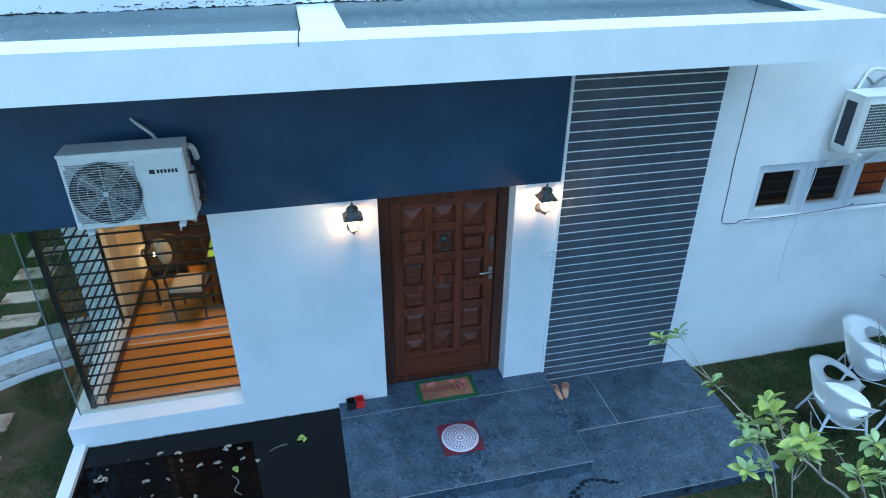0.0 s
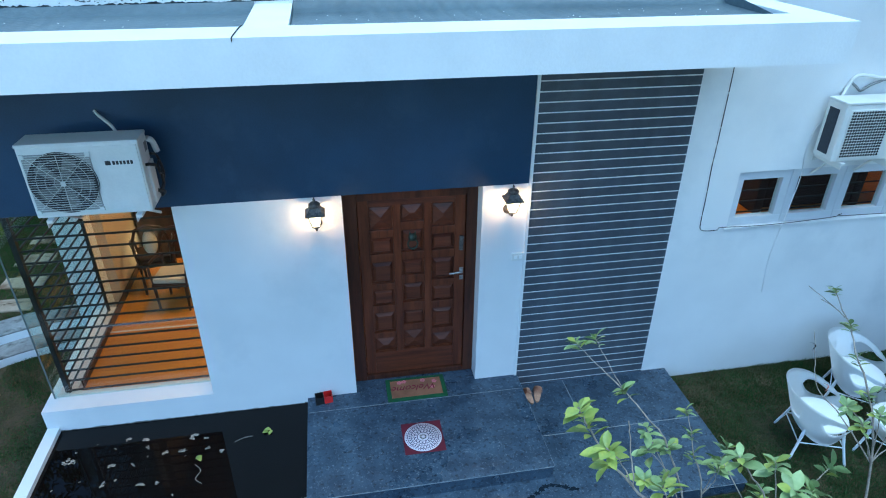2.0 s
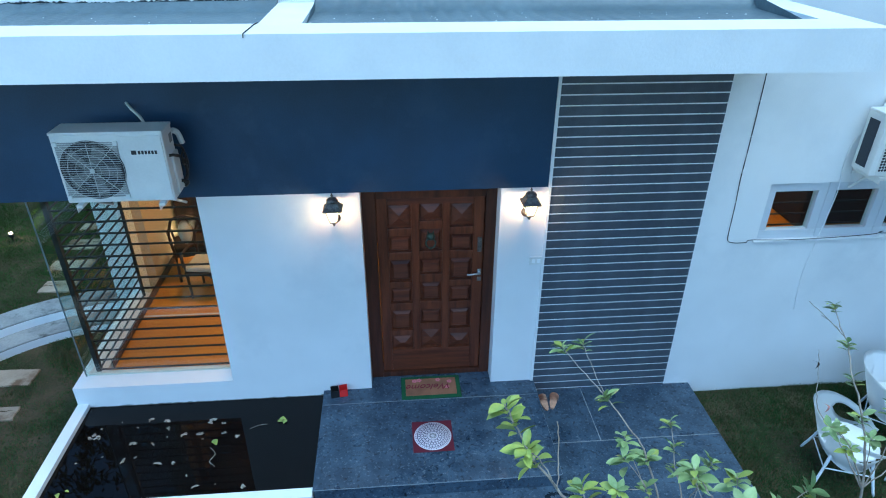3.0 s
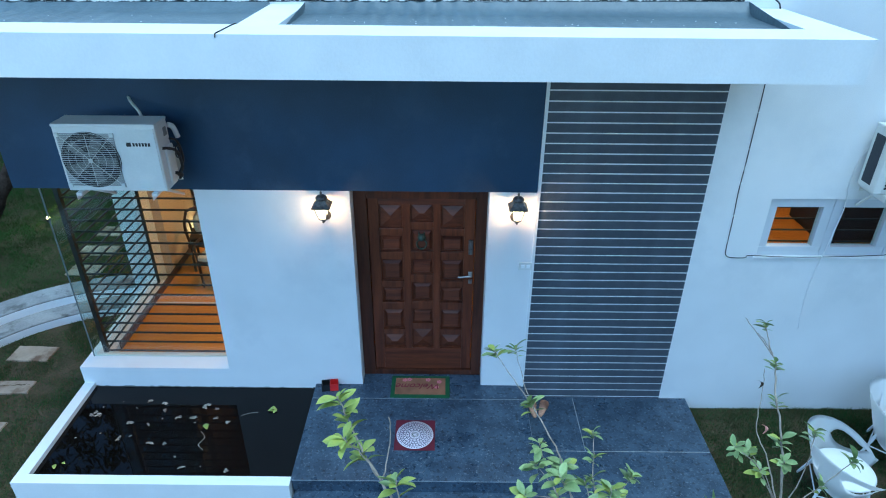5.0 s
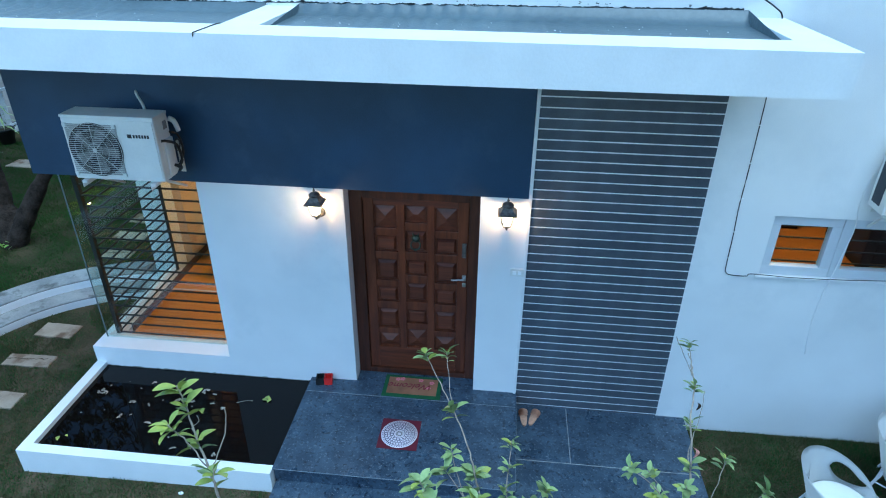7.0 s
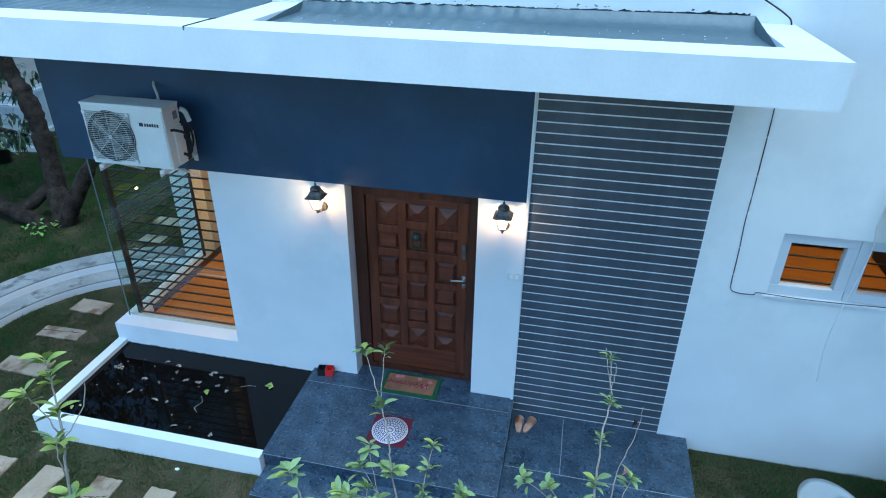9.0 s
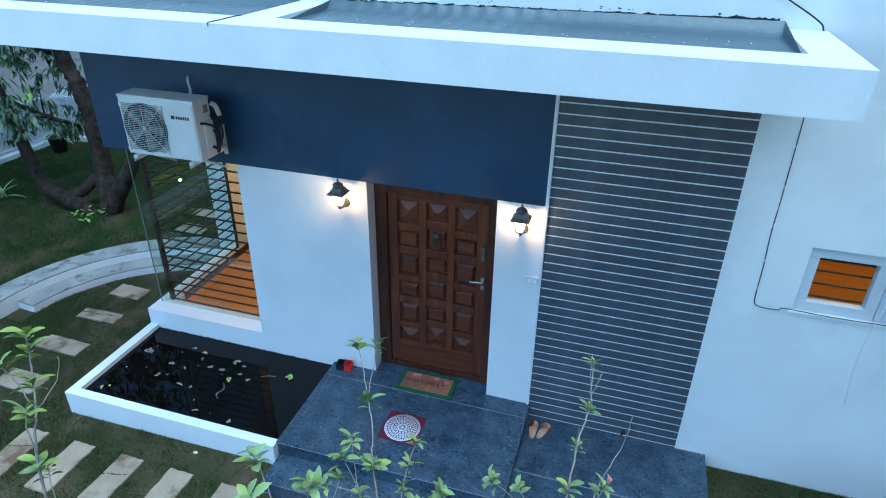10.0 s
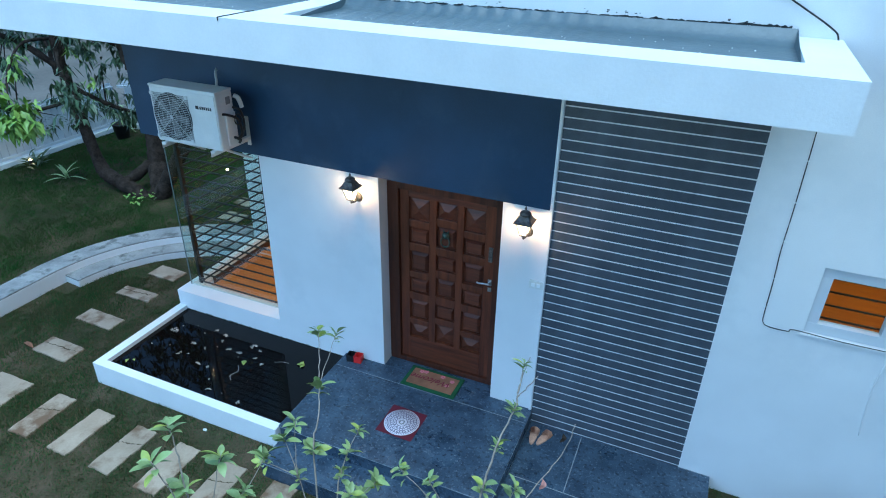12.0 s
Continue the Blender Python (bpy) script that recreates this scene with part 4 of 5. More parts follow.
# ---- garden chairs ----
def garden_chair(m, label):
    """Moulded tub chair: wraparound back with side openings, round seat, four splayed legs."""
    t = thing("garden_chair", m, label, "chair", "white garden chairs")
    bm = bmesh.new()
    na = 60
    cols = []
    for i in range(na + 1):
        a = radians(-150 + 300 * i / na)          # 0 is the back (-x)
        back = max(0.0, math.cos(a * 0.60)) ** 0.8
        top = 0.43 + 0.33 * back
        low = 0.29 + 0.05 * math.cos(2 * a)
        deg = abs(math.degrees(a))
        if deg < 34:                               # slot at the foot of the backrest
            w = (1 - (deg / 34) ** 2) ** 0.5
            mid, hb_full, ht_full = 0.455, 0.440, 0.470
        else:                                      # opening under each arm
            d = (deg - 104) / 27
            w = max(0.0, 1 - d * d) ** 0.5
            mid = 0.45 + 0.10 * back
            hb_full, ht_full = 0.415, max(mid, top - 0.07)
        hb, ht = mid - (mid - hb_full) * w, mid + (ht_full - mid) * w

        def at(z):
            u = (z - low) / (top - low)
            r = 0.235 + 0.085 * u + 0.02 * back * u
            return bm.verts.new((-r * math.cos(a) - 0.05 * u * back, r * math.sin(a) * 1.04, z))
        lowers = [at(low + (hb - low) * k / 4) for k in range(5)]
        uppers = [at(ht + (top - ht) * k / 4) for k in range(5)] if w else [lowers[-1]] + [at(ht + (top - ht) * k / 4) for k in range(1, 5)]
        cols.append((lowers, uppers))
    for (l0, u0), (l1, u1) in zip(cols, cols[1:]):
        for p, q in ((l0, l1), (u0, u1)):
            for k in range(4):
                bm.faces.new((p[k], q[k], q[k + 1], p[k + 1])).smooth = True
    bmesh.ops.solidify(bm, geom=bm.faces[:], thickness=0.014)
    part("back_shell", bm, PLASTIC, t)
    bm = bmesh.new()
    lathe(bm, [(0.02, 0.368), (0.215, 0.37), (0.248, 0.385), (0.255, 0.40), (0.24, 0.412), (0.12, 0.404), (0.01, 0.402)], 40)
    part("seat", bm, PLASTIC, t)
    for sx in (-1, 1):
        for sy in (-1, 1):
            part("leg", tube(bmesh.new(), smooth_path([(sx * 0.165, sy * 0.165, 0.385), (sx * 0.20, sy * 0.20, 0.22), (sx * 0.255, sy * 0.25, 0.0)], 4), [0.016] * 4 + [0.013] * 4 + [0.010], 10), PLASTIC, t)
    for k, (p, q) in enumerate((((0.205, 0.205), (-0.205, 0.205)), ((0.205, -0.205), (-0.205, -0.205)), ((0.205, 0.205), (0.205, -0.205)), ((-0.205, 0.205), (-0.205, -0.205)))):
        part("stretcher", cyl(bmesh.new(), (*p, 0.20), (*q, 0.20), 0.0065, n=8), PLASTIC, t)
    return t


gc = garden_chair(pose(4.99, 3.66, 0.001, 0, 0, -20), "white plastic tub chair standing on the lawn")
copy_thing(gc, pose(5.84, 4.16, 0.001, 0, 0, -42))
copy_thing(gc, pose(5.73, 3.46, 0.001, 0, 0, 128))

# ---- cables on the wall ----
cb = thing("wall_cable", pose(0, 0, 0), "thin black cable clipped along the white wall", "cable")
part("cable_run", tube(bmesh.new(), smooth_path([(3.985, 4.844, 3.84), (4.0, 4.844, 3.5), (4.008, 4.844, 2.9), (4.008, 4.844, 2.58), (4.022, 4.844, 2.3), (4.028, 4.844, 2.02), (4.04, 4.844, 1.93), (4.10, 4.844, 1.90), (4.23, 4.844, 1.900), (4.27, 4.844, 1.925), (4.6, 4.822, 1.925), (5.0, 4.822, 1.93), (5.5, 4.822, 1.955), (5.6, 4.822, 1.985), (5.66, 4.822, 1.96), (6.8, 4.822, 1.94)]), 0.0038, 6), CABLE, cb)
clip_mesh = mesh_of("cable_clip", box(-0.010, 0.010, -0.005, 0.006, -0.004, 0.004, 0.001), PLASTIC)
for z in (3.62, 3.3, 2.98, 2.66, 2.34, 2.08):
    piece("cable_clip", clip_mesh, cb, Matrix.Translation((4.004 if z > 2.7 else 4.018, 4.842, z)))
rc = thing("roof_cable", pose(0, 0, 0), "black cable hanging down over the canopy", "cable")
part("cable_run", tube(bmesh.new(), smooth_path([(3.2, 4.842, 4.62), (3.5, 4.84, 4.42), (3.71, 4.835, 4.30), (3.90, 4.83, 4.19), (3.96, 4.83, 4.12), (3.998, 4.838, 3.9), (3.99, 4.84, 3.84)]), 0.006, 6), CABLE, rc)
tw = thing("bent_wire", pose(0.0, EAVE_Y, EAVE_Z1), "short dark wire end stuck at the canopy rim", "wire")
part("wire", tube(bmesh.new(), smooth_path([(0.012, 0.365, 0.002), (0.004, 0.28, 0.005), (-0.004, 0.12, 0.004), (-0.008, 0.002, 0.004), (-0.009, -0.005, -0.004), (-0.010, -0.006, -0.020)], 4), 0.0034, 6), BARK, tw)
# flaking waterproofing where the canopy meets the wall
bm = bmesh.new()
rnd = random.Random(8)
cols = []
for k in range(1500):
    x = -2.3 + 5.98 * k / 1499
    low = 4.126 + 0.0085 * (x + 1) + 0.006 * noise.noise((x * 2, 0, 0)) + 0.004 * noise.noise((x * 11, 3, 0))
    h = max(0.0008, 0.010 + 0.012 * noise.noise((x * 1.3, 7, 0)) + 0.012 * noise.noise((x * 14, 5, 0)) + 0.010 * noise.noise((x * 45, 9, 0)))
    cols.append([bm.verts.new((x, FACE - 0.0035, low)), bm.verts.new((x, FACE - 0.0025, low + h))])
for a, b in zip(cols, cols[1:]):
    bm.faces.new((a[0], b[0], b[1], a[1]))
bmesh.ops.solidify(bm, geom=bm.faces[:], thickness=0.0015)
for k in range(90):
    x = rnd.choice((rnd.uniform(-2.3, 3.6), rnd.uniform(-1.2, 0.0)))
    z, r = 4.150 + 0.0085 * x + 0.03 * rnd.random(), rnd.uniform(0.002, 0.007)
    bx(bm, x, x + r * rnd.uniform(1, 4), FACE - 0.003, FACE - 0.0006, z, z + r)
tagged(part("flaked_seal", bm, make_mat("old_tar_edge", (0.035, 0.042, 0.048), 0.8, var=0.5, scale=30)), "ragged dark edge of old waterproofing on the wall", "seal", "", "stuff")
bm = bmesh.new()
for k in range(80):
    x, y, s = rnd.uniform(-3, 3.65), rnd.uniform(4.02, 4.58), rnd.uniform(0.002, 0.007)
    bmesh.ops.create_cone(bm, cap_ends=True, segments=5, radius1=s, radius2=s * 0.6, depth=0.004, matrix=Matrix.Translation((x, y, 4.072)))
tagged(part("paint_flecks", bm, PLASTER_AGED), "white paint drips on the grey canopy top", "paint flecks", "", "stuff")


# ---- floating litter in the pond ----
def rag(seed):
    """A torn, half-rotted leaf: a ragged sheet with a bent middle."""
    rnd = random.Random(seed)
    bm = bmesh.new()
    n = 13
    c = bm.verts.new((0, 0, 0.006))
    rim = []
    for k in range(n):
        a = 2 * math.pi * k / n
        r = 0.042 * rnd.uniform(0.45, 1.1)
        rim.append(bm.verts.new((r * math.cos(a), 0.62 * r * math.sin(a), rnd.uniform(0.0, 0.010))))
    for k in range(n):
        if rnd.random() > 0.14:
            bm.faces.new((c, rim[k], rim[(k + 1) % n]))
    return bm


POND = 0.235
litter = [mesh_of("floating_leaf", rag(k), LITTER) for k in range(5)] + [mesh_of("floating_leaf", flat_leaf(0.085, 0.014, 0.14, 2), LITTER)]
rnd = random.Random(12)
FLOATS = [(-1.05, 4.57), (-0.94, 4.52), (-1.13, 4.39), (-1.28, 4.40), (-0.77, 4.33), (-1.55, 4.29), (-2.15, 4.45), (-2.11, 4.42), (-2.17, 4.41), (-1.67, 4.62), (-1.29, 4.04), (-1.43, 4.04), (-1.50, 4.59), (-1.46, 4.49), (-1.76, 4.10), (-0.90, 4.39), (-0.60, 3.72), (-1.02, 3.75), (-1.74, 4.31), (-1.07, 4.54)]
FLOATS += [(rnd.uniform(-2.2, -0.6), rnd.uniform(3.75, 4.7)) for k in range(12)]
for k, (x, y) in enumerate(FLOATS):
    ob = piece("floating_leaf", litter[k % 6], None, pose(x, y, POND + 0.0008, 0, 0, rnd.uniform(0, 360)) @ Matrix.Scale(rnd.uniform(0.7, 1.05) if k < 20 else rnd.uniform(0.2, 0.45), 4))
    tagged(ob, "pale torn dead leaf floating on the pond", "leaf", "leaves on the pond")
green_leaf = mesh_of("water_plant", flat_leaf(0.10, 0.035, 0.15, 9), LEAF_YOUNG)
for x, y, r, s in ((-0.965, 4.27, 30, 0.85), (-0.36, 4.53, 80, 0.7), (-0.33, 4.49, 150, 0.6), (-0.38, 4.50, 260, 0.6), (-2.19, 3.75, 20, 0.6), (-2.13, 3.79, 70, 0.4)):
    ob = piece("water_plant", green_leaf, None, pose(x, y, POND + 0.001, 0, 0, r) @ Matrix.Scale(s, 4))
    tagged(ob, "bright green leaf floating on the dark pond", "leaf", "green leaves on the pond")
st = thing("water_stalk", pose(0, 0, POND + 0.002), "thin pale stalk floating on the pond", "stalk")
part("stalk", tube(bmesh.new(), smooth_path([(-0.99, 4.20, 0.002), (-0.93, 4.12, 0.003), (-0.96, 4.03, 0.002), (-0.90, 3.97, 0.002)], 5), 0.004, 5), LITTER, st)
part("stalk", tube(bmesh.new(), smooth_path([(-0.66, 4.42, 0.002), (-0.58, 4.46, 0.003), (-0.50, 4.47, 0.002)], 5), 0.003, 5), LITTER, st)

# ---- rooms seen through the windows ----
rooms = setting("floor", box(-2.19, 11.8, 5.10, 12.0, 0.30, ROOM - 0.02), DARKWOOD, "orange-brown polished wooden floor", "floor")
plank = mesh_of("floor_plank", box(0, 2.3835, 0, 0.1695, -0.02, 0, 0.0006), FLOORWOOD)
for i in range(40):
    for j in range(2):
        piece("floor_plank", plank, rooms, Matrix.Translation((-2.188 + 2.384 * j, 5.101 + 0.17 * i, ROOM)))
for i in range(26):
    for j in range(3):
        piece("floor_plank", plank, rooms, Matrix.Translation((2.76 + 2.384 * j + 1.2, 7.45 + 0.17 * i, ROOM)))
setting("baseboard", box(-2.188, -2.172, 5.21, 11.9, ROOM, ROOM + 0.09), DARKWOOD, "dark wooden skirting along the room wall", "baseboard")
# Pale strip laid in place of a reflection in the window glass.
setting("trim_glass_reflection", box(-2.17, 2.5, 6.12, 6.145, ROOM + 0.001, ROOM + 0.006), MARBLE, "pale strip on the floor standing in for a glass reflection", "trim")


DARKSEAT = make_mat("dark_seat_cloth", (0.05, 0.028, 0.018), 0.9, var=0.2, scale=12)


def dining_chair(m, pad):
    t = thing("dining_chair", m, "dark wooden dining chair with cream cushions" if not pad else "dark wooden armchair with an oval cream back pad", "chair", "dining chairs")
    part("seat_cushion", box(-0.22, 0.22, -0.21, 0.21, 0.44, 0.52, 0.03), DARKSEAT if pad else CUSHION, t, "dark seat cushion" if pad else "cream seat cushion")
    part("seat_frame", box(-0.235, 0.235, -0.225, 0.225, 0.39, 0.438, 0.008), DARKWOOD, t)
    if pad:
        part("back_cushion", lathe(bmesh.new(), [(0.01, 0), (0.16, 0.01), (0.20, 0.03), (0.16, 0.055), (0.01, 0.06)], 24), CUSHION, t, "oval cream back pad").matrix_basis = pose(0, -0.27, 0.80, 80, 0, 0) @ Matrix.Diagonal((0.45, 0.85, 1.0, 1.0))
    for sx in (-1, 1):
        part("back_post", tube(bmesh.new(), smooth_path([(sx * 0.20, -0.215, 0.0), (sx * 0.20, -0.215, 0.42), (sx * 0.22, -0.25, 0.75), (sx * 0.15, -0.29, 1.0)], 5), 0.02, 8), DARKWOOD, t)
        part("front_leg", cyl(bmesh.new(), (sx * 0.20, 0.20, 0.0), (sx * 0.21, 0.205, 0.40), 0.016, 0.024, 10), DARKWOOD, t)
        part("arm_rest", tube(bmesh.new(), smooth_path([(sx * 0.21, -0.235, 0.68), (sx * 0.27, 0.0, 0.68), (sx * 0.25, 0.17, 0.64), (sx * 0.22, 0.18, 0.42)], 5), 0.018, 8), DARKWOOD, t)
    part("top_rail", tube(bmesh.new(), smooth_path([(-0.15, -0.29, 1.0), (0, -0.31, 1.05), (0.15, -0.29, 1.0)], 5), 0.02, 8), DARKWOOD, t)
    return t


dining_chair(pose(-1.50, 6.64, ROOM, 0, 0, 172) @ Matrix.Scale(0.86, 4), False)
dining_chair(pose(-1.80, 7.12, ROOM, 0, 0, 12) @ Matrix.Scale(0.92, 4), True)
tb = thing("dining_table", pose(-0.70, 7.12, ROOM), "dark wooden dining table with a lime runner", "table")
part("tabletop", box(-0.55, 0.75, -0.5, 0.5, 0.71, 0.75, 0.01), DARKWOOD, tb)
for sx, sy in ((-0.48, -0.43), (0.68, -0.43), (-0.48, 0.43), (0.68, 0.43)):
    part("leg", box(sx - 0.035, sx + 0.035, sy - 0.035, sy + 0.035, 0, 0.71, 0.006), DARKWOOD, tb)
rn = thing("table_runner", pose(-0.74, 7.12, ROOM + 0.751), "lime green cloth runner on the table", "cloth")
part("cloth", box(-0.50, -0.15, -0.53, 0.53, 0.0, 0.004, 0.001), LIME, rn)
wd = thing("wardrobe", pose(-0.75, 7.98, ROOM), "tall dark wooden wardrobe with panelled doors", "wardrobe")
part("body", box(-1.40, 1.40, -0.22, 0.25, 0.0, 2.35, 0.006), DARKWOOD, wd)
for k in range(5):
    dr = part("wardrobe_door", box(-1.37 + 0.55 * k, -0.83 + 0.55 * k, -0.242, -0.221, 0.08, 2.30, 0.005), DARKWOOD, wd)
    part("door_pull", cyl(bmesh.new(), (-0.88 + 0.55 * k, -0.262, 1.05), (-0.88 + 0.55 * k, -0.262, 1.25), 0.008), STEEL, dr)
sb = thing("sideboard", pose(5.55, 9.15, ROOM), "long dark wooden sideboard against the room wall", "sideboard")
part("body", box(-1.05, 1.05, -0.24, 0.22, 0.06, 0.84, 0.006), DARKWOOD, sb)
part("top", box(-1.08, 1.08, -0.27, 0.24, 0.841, 0.875, 0.006), DARKWOOD, sb)
part("plinth", box(-1.02, 1.02, -0.21, 0.20, 0.0, 0.059), DARKWOOD, sb)
for k in range(4):
    dr = part("door", box(-1.03 + 0.515 * k, -0.525 + 0.515 * k, -0.258, -0.241, 0.09, 0.81, 0.004), DARKWOOD, sb)
    part("knob", cyl(bmesh.new(), (-0.57 + 0.515 * k, -0.278, 0.50), (-0.57 + 0.515 * k, -0.258, 0.50), 0.012), STEEL, dr)
sofa = thing("sofa", pose(7.85, 8.25, ROOM), "dark upholstered sofa on the wooden floor", "sofa")
UPH = make_mat("dark_brown_upholstery", (0.03, 0.018, 0.014), 0.9)
part("base", box(-0.78, 0.78, -0.5, 0.55, 0.08, 0.42, 0.03), UPH, sofa)
part("backrest", box(-0.78, 0.78, -0.52, -0.28, 0.42, 0.86, 0.05), UPH, sofa)
for sx in (-0.86, 0.86):
    part("arm", box(sx - 0.08, sx + 0.08, -0.52, 0.55, 0.0, 0.62, 0.04), UPH, sofa)
# Glowing bulb added for a bright glint; foot and stem are invented.
gl = thing("floor_lamp", pose(-2.05, 7.60, ROOM), "small glowing bulb on an invented stand, added for a bright glint", "lamp")
part("foot", lathe(bmesh.new(), [(0.07, 0.001), (0.07, 0.012), (0.012, 0.022)], 16), BLACK, gl)
part("stem", cyl(bmesh.new(), (0, 0, 0.02), (0, 0, 0.29), 0.008), BLACK, gl)
part("bulb", lathe(bmesh.new(), [(0.006, 0.288), (0.022, 0.302), (0.026, 0.318), (0.018, 0.336), (0.003, 0.345)], 14), glow_mat("bright_glint_glow", (1.0, 0.82, 0.5), 40), gl)
for x, y, e in ((-0.2, 6.7, 48), (6.2, 8.4, 27)):
    dl = thing("ceiling_lamp", pose(x, y, 3.60), "round warm ceiling panel lamp", "ceiling lamp", "ceiling lamps")
    part("rim", lathe(bmesh.new(), [(0.34, -0.002), (0.34, -0.012), (0.32, -0.014)], 32), UPVC, dl)
    part("lamp_disc", lathe(bmesh.new(), [(0.318, -0.015), (0.318, -0.017), (0.002, -0.018)], 32), glow_mat("ceiling_panel", (1.0, 0.62, 0.30), 6), dl)
    ld = bpy.data.lights.new("downlight_glow", 'AREA')
    ld.shape, ld.size, ld.energy, ld.color = 'DISK', 0.62, e, (1.0, 0.52, 0.22)
    lo = new("downlight_glow", ld)
    lo.parent = dl
    lo.location = (0, 0, -0.02)


# ---- shrubs in front of the porch ----
def leaf_mesh(name, material, length, width, droop):
    """A folded, pointed leaf along +x, with its stalk at the origin."""
    bm = bmesh.new()
    l, c, r = [], [], []
    n = 7
    for k in range(n + 1):
        u = k / n
        w = width * (math.sin(math.pi * u ** 1.2) ** 0.85 if 0 < u < 1 else 0.02)
        x, z = length * u, -droop * length * u * u + 0.12 * length * u
        c.append(bm.verts.new((x, 0, z)))
        l.append(bm.verts.new((x, w, z + 0.35 * w)))
        r.append(bm.verts.new((x, -w, z + 0.35 * w)))
    for k in range(n):
        bm.faces.new((c[k], c[k + 1], l[k + 1], l[k])).smooth = True
        bm.faces.new((r[k], r[k + 1], c[k + 1], c[k])).smooth = True
    return mesh_of(name, bm, material)


LEAVES = [leaf_mesh("leaf", LEAF, 0.086, 0.0205, 0.3), leaf_mesh("leaf", LEAF, 0.072, 0.0185, 0.6), leaf_mesh("leaf", LEAF, 0.092, 0.021, 0.1)]
YOUNG = [leaf_mesh("leaf", LEAF_YOUNG, 0.088, 0.020, 0.3), leaf_mesh("leaf", LEAF_YOUNG, 0.072, 0.017, 0.1)]


def whorl(parent, at, axis, n, size, young, rnd):
    """Leaves standing round a shoot tip."""
    q = Vector(axis).normalized().to_track_quat("Z", "Y").to_matrix().to_4x4()
    n += 3
    for k in range(n):
        a = 2.4 * k + rnd.uniform(-0.3, 0.3)
        lift = rnd.uniform(0.05, 0.5) + 0.35 * k / n
        back = -0.045 * (1 - k / n) * rnd.uniform(0.5, 1.3)
        pool = YOUNG if rnd.random() < young else LEAVES
        m = Matrix.Translation(at) @ q @ Matrix.Translation((0, 0, back)) @ Matrix.Rotation(a, 4, 'Z') @ Matrix.Rotation(-lift, 4, 'Y') @ Matrix.Rotation(rnd.uniform(-0.5, 0.5), 4, 'X') @ Matrix.Scale(0.92 * size * rnd.uniform(0.55, 1.1), 4)
        piece("leaf", pool[k % len(pool)], parent, m)


def shrub(base, stems, seed, label, grow=1.0):
    """stems: lists of points from the ground to the tip, with the leaf count, size and share of young leaves at tip and nodes."""
    rnd = random.Random(seed)
    t = thing("shrub", Matrix.Translation(base), label, "shrub", "shrubs before the porch")
    b = Vector(base)
    for pts, r0, nodes in stems:
        loc = [Vector(p) - b for p in pts]
        path = smooth_path(loc, 6)
        path = [p + 0.003 * Vector((rnd.uniform(-1, 1), rnd.uniform(-1, 1), 0)) if 0 < i < len(path) - 1 else p for i, p in enumerate(path)]
        part("stem", tube(bmesh.new(), path, [max(0.0018, 0.62 * r0 * (1 - 0.75 * i / len(path))) for i in range(len(path))], 7), TWIG, t)
        for i, n, size, young in nodes:
            p = loc[i]
            d = (p - loc[max(i - 1, 0)]).normalized() + Vector((0, 0, 0.5))
            if n:
                whorl(t, p, d, n, size * grow, young, rnd)
    return t


shrub((2.05, 1.25, GROUND), [
    ([(2.05, 1.25, -0.05), (2.08, 1.35, 1.2), (2.02, 1.55, 2.2), (1.927, 1.70, 2.60), (1.88, 1.82, 2.66), (1.80, 1.955, 2.735), (1.70, 2.12, 2.80), (1.638, 2.21, 2.85)], 0.010, [(7, 8, 1.0, 0.3), (5, 9, 1.1, 0.15), (3, 8, 1.05, 0.1)]),
    ([(1.80, 1.955, 2.735), (1.77, 2.10, 2.80), (1.748, 2.22, 2.86)], 0.004, [(2, 7, 0.95, 0.2)]),
    ([(2.02, 1.55, 2.2), (1.90, 1.60, 2.52), (1.795, 1.655, 2.655)], 0.006, [(2, 9, 1.05, 0.1), (1, 5, 0.9, 0.1)]),
    ([(1.90, 1.60, 2.52), (1.84, 1.68, 2.64), (1.82, 1.73, 2.71)], 0.004, [(2, 6, 0.85, 0.15)]),
    ([(1.90, 1.60, 2.50), (1.80, 1.58, 2.54), (1.74, 1.545, 2.585)], 0.004, [(2, 7, 0.95, 0.1)]),
], 3, "sparse young green shrub with thin grey stems")
shrub((2.20, 1.25, GROUND), [
    ([(2.20, 1.25, -0.05), (2.18, 1.4, 1.4), (2.10, 1.60, 2.35), (2.075, 1.70, 2.52), (2.085, 1.765, 2.60), (2.09, 1.85, 2.66)], 0.009, [(5, 7, 0.8, 0.15), (4, 6, 0.85, 0.1), (3, 7, 0.95, 0.1)]),
    ([(2.10, 1.60, 2.35), (2.20, 1.66, 2.46), (2.26, 1.706, 2.53)], 0.005, [(2, 9, 0.95, 0.3), (1, 5, 0.9, 0.1)]),
    ([(2.10, 1.60, 2.35), (2.15, 1.60, 2.44), (2.17, 1.62, 2.50)], 0.005, [(2, 7, 0.95, 0.2)]),
], 4, "low leafy green shrub beside the porch step")
WITHERED = make_mat("withered_leaf", (0.42, 0.20, 0.17), 0.8, var=0.4, scale=30)
